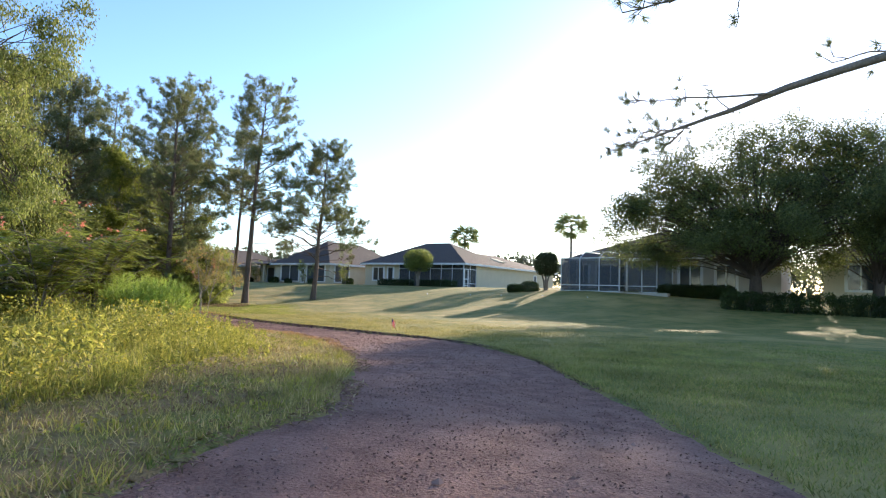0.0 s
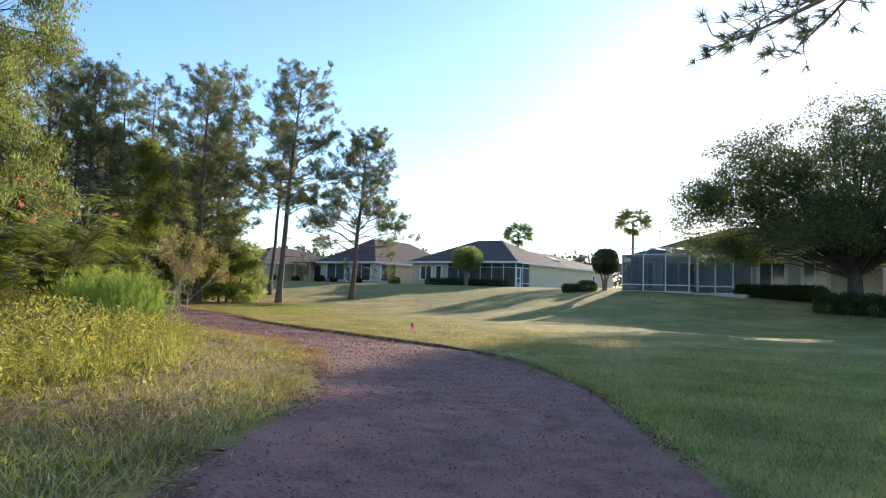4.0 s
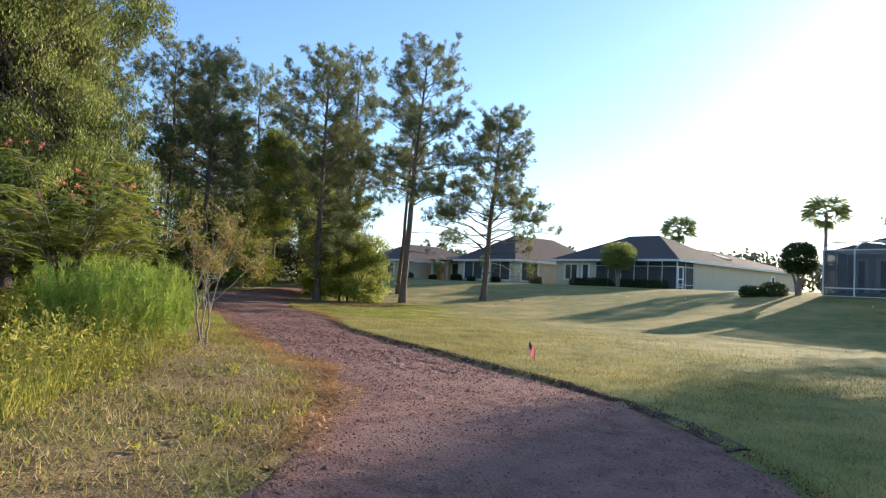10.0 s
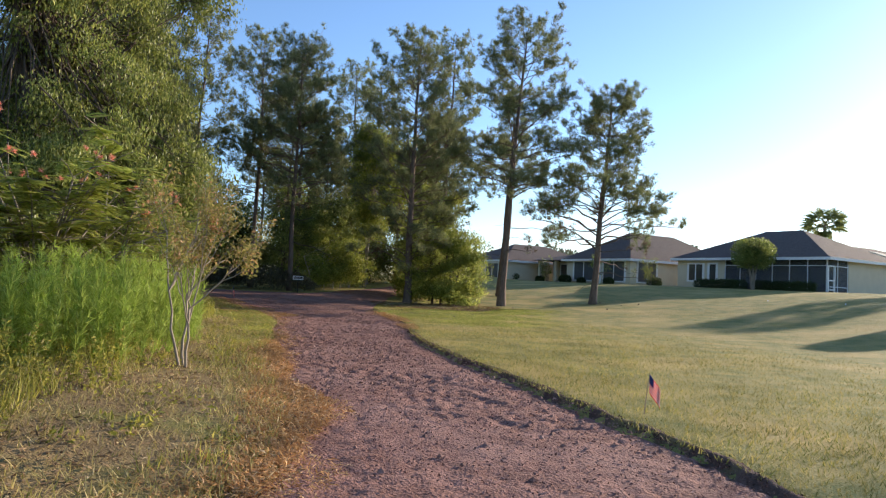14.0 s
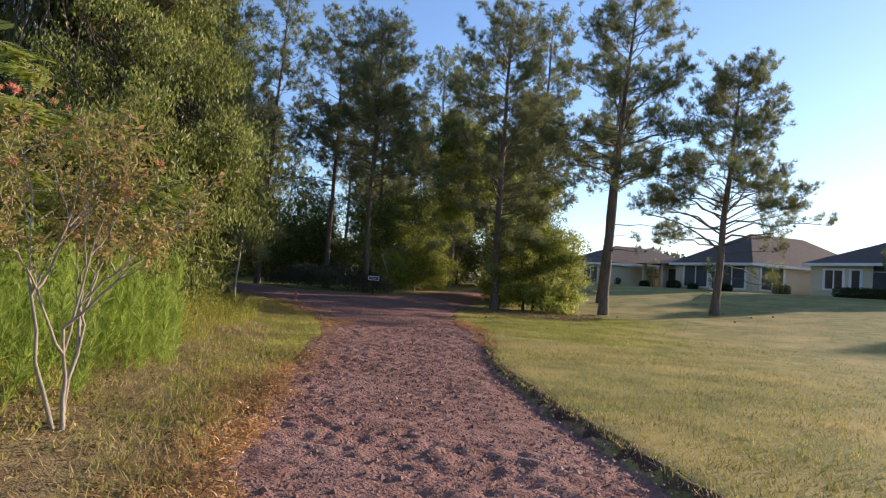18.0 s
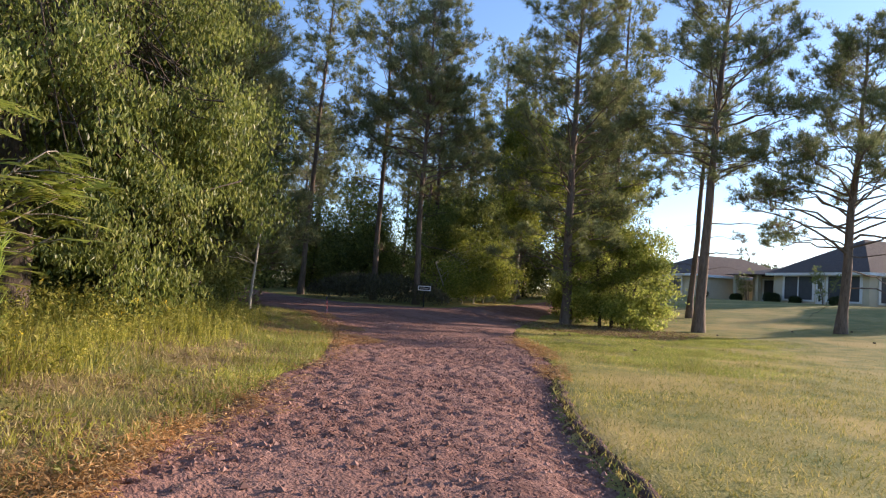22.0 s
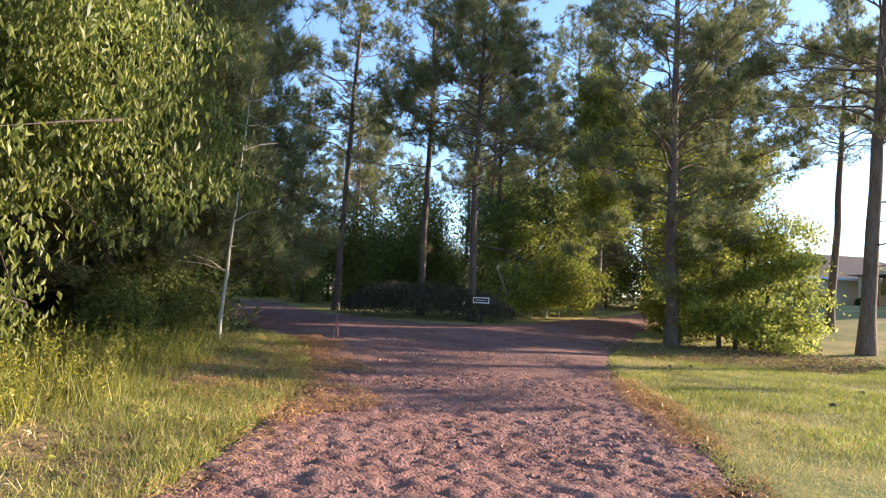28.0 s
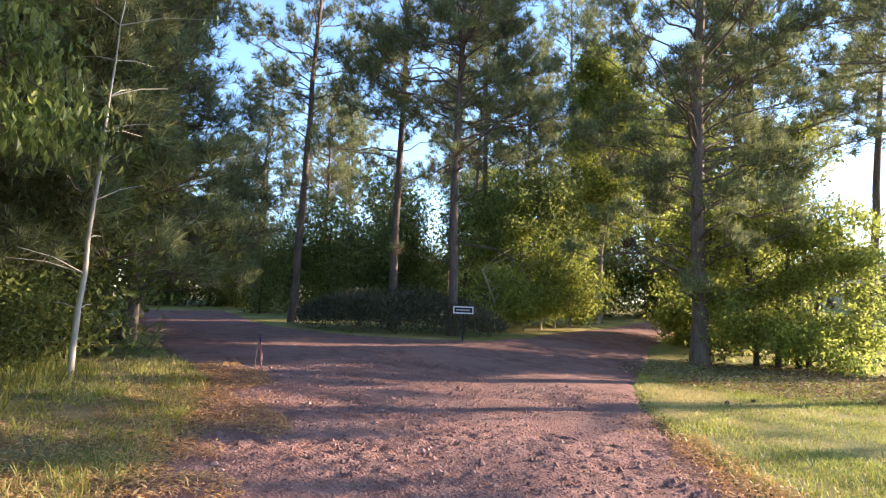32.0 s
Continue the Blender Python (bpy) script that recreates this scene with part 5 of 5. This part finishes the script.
# ---- houses ----
def hip_roof(x0, y0, x1, y1, z, rise, along_x, over=0.45):
    x0, y0, x1, y1 = x0 - over, y0 - over, x1 + over, y1 + over
    bm = bmesh.new()
    w, d = x1 - x0, y1 - y0
    if along_x:
        ra, rb = (x0 + d / 2 * 0.95, (y0 + y1) / 2), (x1 - d / 2 * 0.95, (y0 + y1) / 2)
    else:
        ra, rb = ((x0 + x1) / 2, y0 + w / 2), ((x0 + x1) / 2, y1 - w / 2)
    lo = [bm.verts.new((a, b, z)) for a, b in ((x0, y0), (x1, y0), (x1, y1), (x0, y1))]
    dn = [bm.verts.new((a, b, z - 0.05)) for a, b in ((x0, y0), (x1, y0), (x1, y1), (x0, y1))]
    A, B = bm.verts.new((*ra, z + rise)), bm.verts.new((*rb, z + rise))
    if along_x:
        for fs in ((lo[0], lo[1], B, A), (lo[1], lo[2], B), (lo[2], lo[3], A, B), (lo[3], lo[0], A)):
            bm.faces.new(fs)
    else:
        for fs in ((lo[0], lo[1], A), (lo[1], lo[2], B, A), (lo[2], lo[3], B), (lo[3], lo[0], A, B)):
            bm.faces.new(fs)
    for i in range(4):
        j = (i + 1) % 4
        bm.faces.new((lo[j], lo[i], dn[i], dn[j]))
    bm.faces.new(dn)
    bmesh.ops.recalc_face_normals(bm, faces=bm.faces[:])
    return bm


def fascia(parent, x0, y0, x1, y1, z, over=0.45):
    x0, y0, x1, y1 = x0 - over, y0 - over, x1 + over, y1 + over
    for a in ((x0 - 0.03, y0 - 0.03, x1 + 0.03, y0 - 0.002), (x0 - 0.03, y1 + 0.002, x1 + 0.03, y1 + 0.03), (x0 - 0.03, y0, x0 - 0.002, y1), (x1 + 0.002, y0, x1 + 0.03, y1)):
        part("fascia", box_bm(a[0], a[1], z - 0.2, a[2], a[3], z + 0.02), M_WHITE, parent)


def window(parent, face, a, z0, z1, w, panes=2, glass=None, y=0.0, depthy=-1):
    """A framed window on a wall; face 'f' is the wall at local y, 'r' the wall at local x = y."""
    def bx(u0, v0, w0, u1, v1, w1):
        return box_bm(u0, v0, w0, u1, v1, w1) if face == "f" else box_bm(-v1, u0, w0, -v0, u1, w1)
    yy = y if face == "f" else -y
    f = part("window", bx(a - 0.16, yy - 0.07, z0 - 0.15, a + w + 0.16, yy - 0.004, z0), M_WHITE, parent)
    part("window_frame", bx(a - 0.16, yy - 0.06, z1, a + w + 0.16, yy - 0.004, z1 + 0.15), M_WHITE, f)
    pw = w / panes
    for i in range(panes + 1):
        part("mullion", bx(a + i * pw - (0.16 if i == 0 else 0.05), yy - 0.058, z0, a + i * pw + (0.16 if i == panes else 0.05), yy - 0.004, z1), M_WHITE, f)
    for i in range(panes):
        part("pane", bx(a + i * pw + 0.035, yy - 0.025, z0, a + (i + 1) * pw - 0.035, yy - 0.006, z1), glass or M_GLASS, f)
    return f


def posts_screen(parent, a0, a1, y, z0, z1, n, rails=(0.55,), face="f"):
    """A run of aluminium posts with dark screen panels between."""
    def bx(u0, v0, w0, u1, v1, w1):
        return box_bm(u0, v0, w0, u1, v1, w1) if face == "f" else box_bm(v0, u0, w0, v1, u1, w1)
    for i in range(n + 1):
        u = a0 + (a1 - a0) * i / n
        part("post", bx(u - 0.035, y - 0.035, z0, u + 0.035, y + 0.035, z1), M_METAL, parent)
    for zz in (z0 + 0.04, z1 - 0.03, *[z0 + k for k in rails]):
        part("rail", bx(a0 + 0.035, y - 0.03, zz - 0.03, a1 - 0.035, y + 0.03, zz + 0.03), M_METAL, parent)
    for i in range(n):
        u, v = a0 + (a1 - a0) * i / n, a0 + (a1 - a0) * (i + 1) / n
        part("screen", bx(u + 0.04, y - 0.004, z0 + 0.07, v - 0.04, y + 0.004, z1 - 0.06), M_SCREENMESH, parent)


M_SCREENMESH, _n, _l = node_mat("insect_screen")
_n["Principled BSDF"].inputs["Base Color"].default_value = (0.10, 0.11, 0.125, 1)
_n["Principled BSDF"].inputs["Roughness"].default_value = 0.7
_t = _n.new("ShaderNodeBsdfTransparent")
_mx = _n.new("ShaderNodeMixShader")
_mx.inputs[0].default_value = 0.55
_l.new(_t.outputs[0], _mx.inputs[1])
_l.new(_n["Principled BSDF"].outputs[0], _mx.inputs[2])
_l.new(_mx.outputs[0], _n["Material Output"].inputs["Surface"])

ROT = -45.0


def house_base(x, y, z, label):
    return thing("house", (x, y, z), label, "house", "houses along the lawn", ROT)


# house with a screened porch and topiary in front; local origin at its front corner nearest the other house
h = house_base(5.7, 71.7, 2.0, "single-storey cream stucco house with brown hip roof and screened porch")
W, D = 13.8, 11.0
part("wall", box_bm(0, 0, -0.6, 5.0, D, 2.72), M_STUCCO, h)
part("wall", box_bm(5.0, 3.0, -0.6, W - 0.2, D, 2.72), M_STUCCO, h)
part("wall", box_bm(W - 0.2, 3.0, -0.6, W, D, 2.72), M_STUCCO, h)
part("wall", box_bm(1.0, D, -0.6, W, 26, 2.72), M_STUCCO, h)
part("porch_slab", box_bm(5.0, 0, -0.6, W, 3.0, 0.02), M_STUCCO2, h)
part("roof", hip_roof(0, 0, W, D, 2.75, 2.75, True), M_ROOF, h)
part("roof", hip_roof(1.0, D - 6, W, 26, 2.74, 2.1, False), M_ROOF, h)
fascia(h, 0, 0, W, D, 2.74)
fascia(h, 1.0, D + 1.0, W, 26, 2.735)
window(h, "f", 1.25, 0.75, 2.2, 1.55)
window(h, "f", 3.45, 0.75, 2.2, 0.75, 1)
posts_screen(h, 5.05, W - 0.05, 0.05, 0.02, 2.72, 6, (2.1,))
posts_screen(h, 0.1, 2.9, W - 0.05, 0.02, 2.72, 2, (0.5, 2.1), "r")
window(h, "r", 19.0, 0.9, 2.0, 0.75, 1, M_SCREEN, y=W + 0.01)
for u_ in (0.12, 0.98):
    part("door_jamb", box_bm(W - 0.06, u_ - 0.05, 0.02, W + 0.06, u_ + 0.05, 2.12), M_WHITE, h)
for z_ in (0.3, 1.0, 2.1):
    part("door_rail", box_bm(W - 0.06, 0.17, z_ - 0.05, W + 0.06, 0.93, z_ + 0.05), M_WHITE, h)
sk = part("skylight", box_bm(-0.7, -0.9, 0, 0.7, 0.9, 0.16, 0.03), M_STUCCO, h, "tan skylight dome on a curb")
sk.location, sk.rotation_euler = (W - 2.6, 13.2, 3.72), (0, radians(19), 0)
# the next house, with two wide windows and a porch
h = house_base(1.4 - 9.2 * 0.7071, 72.1 + 9.2 * 0.7071, 2.05, "single-storey cream house with wide dark windows and brown hip roof")
W = 9.2
part("wall", box_bm(0, 0, -0.6, W, 16, 2.5), M_STUCCO, h)
part("wall", box_bm(-6, 3.0, -0.6, 0, 16, 2.5), M_STUCCO, h)
part("roof", hip_roof(0, 0, W, 16, 2.52, 3.1, False), M_ROOF, h)
part("roof", hip_roof(-6, 0.6, 2, 16, 2.5, 1.9, True), M_ROOF, h)
fascia(h, 0, 0, W, 16, 2.51)
window(h, "f", 1.2, 0.35, 2.25, 3.0, 2, M_SCREEN)
window(h, "f", 5.6, 0.35, 2.25, 2.9, 2, M_SCREEN)
window(h, "r", 1.0, 0.35, 2.25, 2.6, 2, M_SCREEN, y=W + 0.01)
window(h, "f", -4.5, 0.2, 2.1, 2.6, 2, M_SCREEN, y=3.0)
part("door", box_bm(4.5, -0.06, 0.0, 5.3, -0.005, 2.05, 0.01), M_WHITE, h, "white door with two small panes")
part("door_pane", box_bm(4.7, -0.07, 1.25, 5.1, -0.055, 1.75), M_GLASS, h)
part("door_pane", box_bm(4.8, -0.07, 0.25, 5.0, -0.055, 0.75), M_GLASS, h)
for u in (-5.9, -3.0):
    part("column", box_bm(u, 0.7, -0.6, u + 0.35, 1.05, 2.5), M_STUCCO, h)
# far house behind the pines
h = house_base(-12.4 - 9 * 0.7071, 81.6 + 9 * 0.7071, 1.75, "far cream house with brown hip roof and white window frames")
W = 9.0
part("wall", box_bm(0, 0, -0.6, W, 14, 2.6), M_STUCCO, h)
part("roof", hip_roof(0, 0, W, 14, 2.62, 2.3, False), M_ROOF, h)
fascia(h, 0, 0, W, 14, 2.61)
window(h, "f", 1.0, 0.4, 2.2, 2.2, 2, M_SCREEN)
window(h, "f", 5.0, 0.4, 2.2, 2.6, 2, M_SCREEN)
# house with the pool cage
h = house_base(20.6, 45.2, 1.9, "single-storey house with a tall screened pool cage")
W = 16.0
part("wall", box_bm(0, 0, -0.6, W, 12, 2.75), M_STUCCO2, h)
part("roof", hip_roof(0, 0, W, 12, 2.78, 2.6, True), M_ROOF, h)
fascia(h, 0, 0, W, 12, 2.77)
for u, w_ in ((0.6, 0.9), (2.2, 2.4), (8.9, 1.6), (11.6, 1.4)):
    window(h, "f", u, 0.2, 2.2, w_, 2)
part("column", box_bm(7.9, -0.3, -0.6, 8.4, -0.01, 2.75), M_STUCCO, h)
h = house_base(33.2, 31.4, 1.9, "single-storey house mostly hidden behind an oak and hedges")
part("wall", box_bm(0, 0, -0.6, 13, 11, 2.7), M_STUCCO, h)
part("roof", hip_roof(0, 0, 13, 11, 2.72, 2.6, True), M_ROOF, h)
fascia(h, 0, 0, 13, 11, 2.71)
for u in (1.4, 6.0):
    window(h, "f", u, 0.5, 2.2, 1.6, 2)
cage = thing("pool_cage", (18.2, 42.0, 1.84), "white aluminium pool cage with dark insect screens", "screen enclosure", rz=ROT - 5)
posts_screen(cage, 0, 4.85, 0, 0, 2.66, 3, (0.5,))
posts_screen(cage, 0.1, 4.3, 0, 0, 2.66, 3, (0.5,), "r")
posts_screen(cage, 4.95, 8.4, 1.4, 0, 2.5, 3, (0.5,))
posts_screen(cage, 0.05, 1.35, 4.85, 0, 2.66, 1, (0.5,), "r")
part("slab", box_bm(-0.15, -0.15, -0.5, 8.5, 4.3, -0.005), M_STUCCO2, cage)
for u in np.linspace(0, 4.85, 4):
    v_, f_ = tubes([(np.array([(u, 0, 2.66), (u, 1.0, 3.15), (u, 4.3, 3.25)]), np.array([0.035, 0.035, 0.035]))], 4)
    put_part("roof_bar", mesh("roof_bar", v_, f_, M_METAL), cage)
v_, f_ = tubes([(np.array([(0, 1.0, 3.15), (2.4, 1.0, 3.16), (4.85, 1.0, 3.15)]), np.array([0.035, 0.035, 0.035]))], 4)
put_part("roof_bar", mesh("roof_bar", v_, f_, M_METAL), cage)


# ---- garden plants by the houses ----
def clipped(name, blobs, leafn, leaf, seed, x, y, label, category, trunk=0.0, material=None, rz=0, group="", z=None):
    q = rs(seed)
    b = np.asarray(blobs, float)
    pk = q.choice(len(b), leafn)
    d = unit(q.normal(size=(leafn, 3)))
    d = np.sign(d) * np.abs(d) ** 0.8
    c = b[pk, :3] + d * b[pk, 3:] * (0.35 + 0.69 * q.rand(leafn, 1) ** 0.45)
    c = c[c[:, 2] > -0.1]
    fv, ff = leaf_cloud(c, leaf, q, 0.5, 0.0)
    ob = thing(name, (x, y, gz(x, y) if z is None else z), label, category, group, rz)
    tagged(put_part("leaf_mass", mesh("leaf_mass", fv, ff, material or M_HEDGE), ob), kind="stuff")
    limbs = []
    if trunk:
        for a in (-0.25, 0.0, 0.22):
            limbs.append((np.array([(a * 0.3, 0, -0.1), (a * 0.6, 0.05, trunk * 0.5), (a * 1.6, 0, trunk)]), np.array([0.10, 0.08, 0.06])))
    else:
        for i in range(0, leafn, max(1, leafn // 14)):
            limbs.append((np.array([(c[i % len(c)][0] * 0.8, c[i % len(c)][1] * 0.8, -0.1), c[i % len(c)] * [0.8, 0.8, 0.5], c[i % len(c)] * 0.95]), np.array([0.02, 0.015, 0.008])))
    v, f = tubes(limbs, 6)
    tagged(put_part("twig_work", mesh("twig_work", v, f, M_GREYBARK, True), ob), kind="stuff")
    return ob


clipped("topiary_tree", [(0, 0, 2.8, 1.55, 1.55, 1.2), (0.1, 0, 2.7, 0.9, 0.9, 0.7)], 12000, 0.15, 81, 10.4, 62.3, "round-headed topiary tree in front of the porch", "tree", 2.1, M_BUSH)
clipped("topiary_tree", [(0, 0, 2.15, 0.9, 0.9, 0.95)], 8000, 0.13, 82, 17.4, 43.2, "dark clipped egg-shaped tree beside the pool cage", "tree", 1.4)
for i, (x, y, L, hh) in enumerate(((8.6, 66.2, 1.9, 0.45), (12.6, 62.4, 1.9, 0.45))):
    clipped("hedge", [(u, 0, 0.3, 0.6, 0.45, hh) for u in np.linspace(-L, L, 6)], 5200, 0.13, 83 + i, x, y, "low dark clipped hedge along the porch", "hedge", rz=ROT, group="hedges by the houses")
for i, (x, y, L, hh) in enumerate(((25.6, 35.0, 2.0, 0.5), (26.0, 27.4, 2.5, 0.8), (30.4, 23.2, 2.4, 0.85))):
    clipped("hedge", [(u, 0, 0.4, 0.7, 0.6, hh) for u in np.linspace(-L, L, 6)], 15000, 0.13, 86 + i, x, y, "dark clipped hedge on the lawn", "hedge", rz=ROT, group="hedges by the houses")
for i, (x, y, s) in enumerate(((14.9, 43.9, 0.75), (16.1, 43.4, 0.95), (15.6, 44.6, 0.6), (-0.6, 71.8, 0.7), (3.6, 71.0, 0.9), (-5.2, 77.5, 0.9), (-3.4, 76.0, 0.6), (-11.6, 83.0, 0.9), (-8.4, 82.2, 0.7))):
    clipped("shrub", [(0, 0, 0.35 * s, 0.75 * s, 0.7 * s, 0.5 * s)], 2600, 0.11, 90 + i, x, y, "low rounded dark green shrub", "shrub", group="shrubs by the houses")
for i, (x, y) in enumerate(((3.2, 70.3), (-7.2, 79.5), (-1.4, 70.6))):
    plant("garden_tree", rustle(100 + i, M_BUSH, 2.6, 0.9, 5, 24, 0.12, 0.03), x, y, "small light-leaved garden tree by a house", "tree", "garden trees")


def palm(x, y, H, seed, label, scale=1.0):
    q = rs(seed)
    ob = thing("palm_tree", (x, y, gz(x, y) - 0.05), label, "palm tree", "palms behind the houses")
    s = np.linspace(0, 1, 9)
    v, f = tubes([(np.stack([0.25 * np.sin(s * 2), 0 * s, s * H], -1), 0.20 - 0.04 * s)], 8)
    put_part("trunk", mesh("trunk", v, f, M_GREYBARK, True), ob)
    V, F, n = [], [], 0
    top = np.array([0.25 * math.sin(2), 0, H])
    for i in range(46):
        a, el = i * 2.399, (math.asin(-0.25 + 1.2 * (i + 0.5) / 36) if i < 36 else -0.9 - 0.3 * q.rand())
        d = np.array([math.cos(a) * math.cos(el), math.sin(a) * math.cos(el), math.sin(el)])
        hub = top + d * scale * (0.85 + 0.25 * q.rand()) * (1.0 if i < 36 else 0.7)
        side = unit(np.cross(d, [0, 0, 1.0]) + q.normal(size=3) * 0.1)
        upv = np.cross(side, d)
        ro = q.normal() * 0.75
        side, upv = side * math.cos(ro) + upv * math.sin(ro), upv * math.cos(ro) - side * math.sin(ro)
        V += [top, top + side * 0.05, hub]
        F.append((n, n + 1, n + 2))
        n += 3
        for b in np.linspace(-1.9, 1.9, 19):
            R = 0.80 * scale * (0.8 + 0.2 * math.cos(b)) * (0.85 + 0.3 * q.rand()) * (1.0 if i < 36 else 0.7)
            tip = hub + (d * math.cos(b) + side * math.sin(b)) * R - np.array([0, 0, R * (0.10 + 0.20 * abs(b) / 1.9 + 0.25 * q.rand())])
            w = unit(np.cross(tip - hub, upv)) * 0.028 * scale
            mid = (hub + tip) / 2 + np.array([0, 0, 0.06 * scale])
            V += [hub, mid - w, tip, mid + w]
            F.append((n, n + 1, n + 2))
            F.append((n, n + 2, n + 3))
            n += 4
    put_part("crown", mesh("crown", np.array(V), np.array(F), M_PALM), ob)
    return ob


palm(31.7, 70.2, 8.4, 111, "fan palm with a full round crown behind the pool cage", 1.45)
palm(21.4, 84.7, 7.6, 112, "fan palm showing above the roof ridge", 1.45)

# distant trees (countless)
q = rs(120)
n = 22000
t_ = q.rand(n)
bx_, by_ = -45 + 190 * t_, 150 - 75 * t_ + q.normal(size=n) * 4
hh = 4.0 + 4.5 * vnoise(bx_, by_ * 0, 6.0)
lc = np.stack([bx_, by_, 2 + hh * q.rand(n) ** 0.6], -1)
fv, ff = leaf_cloud(lc, 0.75, q, 0.7)
tagged(put_part("far_trees", mesh("far_trees", fv, ff, M_FAR)), "distant tree line behind the houses", "trees", kind="stuff")


# ---- small things ----
def flag(x, y, h, seed, label, lean=0.06, rz=0, droop=0.5):
    ob = thing("small_flag", (x, y, gz(x, y) - 0.03), label, "flag", "small stick flags by the path", rz)
    v, f = tubes([(np.array([(0, 0, -0.05), (lean * 0.5, 0, h * 0.5), (lean, 0, h)]), np.array([0.006, 0.006, 0.005]))], 6)
    put_part("stick", mesh("stick", v, f, M_STICK, True), ob)
    nu, H_, L_ = 9, h * 0.42, h * 0.60

    def sheet(name, u0, u1, w0, w1, mat, off):
        us, ws = np.linspace(u0, u1, nu), np.linspace(w0, w1, 2)
        U, Wv = np.meshgrid(us, ws)
        X = lean + U * L_ * (1 - droop)
        Y = 0.03 * np.sin(U * 7) * U + off
        Z = h - 0.01 - H_ * (1 - Wv) - U * L_ * droop * 1.1
        P = np.stack([X, Y, Z], -1).reshape(-1, 3)
        Fq = grid_faces(nu, 2)
        back = P + [0, 0.002, 0]
        put_part(name, mesh(name, np.concatenate([P, back]), np.concatenate([Fq, (Fq + len(P))[:, ::-1]]), mat, True), ob)
    for i in range(13):
        sheet("stripe", 0.0, 1.0, i / 13, (i + 1) / 13, M_RED if i % 2 == 0 else M_FLAGWHITE, 0.0)
    sheet("canton", 0.0, 0.36, 0.52, 1.0, M_BLUE, -0.004)
    sheet("canton_back", 0.0, 0.36, 0.52, 1.0, M_BLUE, 0.006)
    return ob


flag(0.45, 15.75, 0.50, 1, "small red, white and blue stick flag on the lawn", rz=15, droop=0.55)
flag(-15.9, 32.2, 0.62, 2, "small faded striped flag hanging on a thin stick by the path", rz=34, droop=0.84)
sg = thing("sign", (-16.75, 39.7, gz(-16.75, 39.7) - 0.05), "small dark sign with white lettering on a thin post", "sign", rz=24)
part("post", box_bm(-0.018, -0.018, -0.1, 0.018, 0.018, 0.95, 0.003), M_BLACK, sg)
board = part("board", box_bm(-0.29, -0.035, 0.74, 0.29, -0.021, 0.97, 0.004), M_BLACK, sg)
for z0, z1 in ((0.755, 0.79), (0.92, 0.955)):
    part("border", box_bm(-0.275, -0.040, z0, 0.275, -0.036, z1), M_WHITE, board)
for x0, x1 in ((-0.275, -0.245), (0.245, 0.275)):
    part("border", box_bm(x0, -0.040, 0.7905, x1, -0.036, 0.9195), M_WHITE, board)
part("lettering", box_bm(-0.20, -0.040, 0.84, 0.18, -0.036, 0.87), M_STUCCO2, board)


def cone_mesh():
    q = rs(130)
    V, F, n = [], [], 0
    for i in range(40):
        u = i / 40
        a, rad = i * 2.399, 0.032 * math.sin(math.pi * (0.12 + 0.8 * u))
        c = np.array([math.cos(a) * rad, math.sin(a) * rad, 0.012 + u * 0.085])
        o = np.array([math.cos(a), math.sin(a), 0.3]) * 0.016
        s_ = np.array([-math.sin(a), math.cos(a), 0]) * 0.010
        V += [c * [0.3, 0.3, 1] - s_, c * [0.3, 0.3, 1] + s_, c + o, c * [0.3, 0.3, 1] + [0, 0, 0.012]]
        F += [(n, n + 1, n + 2), (n + 1, n + 3, n + 2), (n + 3, n, n + 2)]
        n += 4
    return mesh("pine_cone", np.array(V), np.array(F), M_BARK)


cone = cone_mesh()
q = rs(131)
for i in range(15):
    cx, cy = ((-6.3, 44.2), (-1.3, 47.3), (-8.5, 37.0))[i % 3]
    x, y = cx + q.normal() * 2.2, cy - 1.5 + q.normal() * 1.8
    if path_depth(np.array([x]), np.array([y]))[0] > -0.2:
        continue
    o = new("pine_cone", cone)
    o.location, o.rotation_euler = (x, y, gz(x, y) + 0.035), (1.4 + q.rand() * 0.3, 0, q.rand() * 6)
    o.scale = (1.0, 1.0, 1.0)
    tagged(o, "brown pine cone lying in the grass under pines", "pine cone", "pine cones on the lawn")
# unidentified white dots on the lawn, each stood in for by a small sphere
ball = bmesh.new()
bmesh.ops.create_icosphere(ball, subdivisions=2, radius=0.035)
bm_ = bpy.data.meshes.new("lawn_dot")
ball.to_mesh(bm_)
ball.free()
bm_.materials.append(M_WHITE)
for x, y in ((11.2, 44.0), (13.0, 41.5), (15.4, 39.0), (8.4, 47.5), (17.8, 36.4)):
    o = new("lawn_dot", bm_)
    o.location = (x, y, gz(x, y) + 0.06)
    tagged(o, "small white dot on the lawn, modelled as a ball", "ball", "white balls on the lawn")
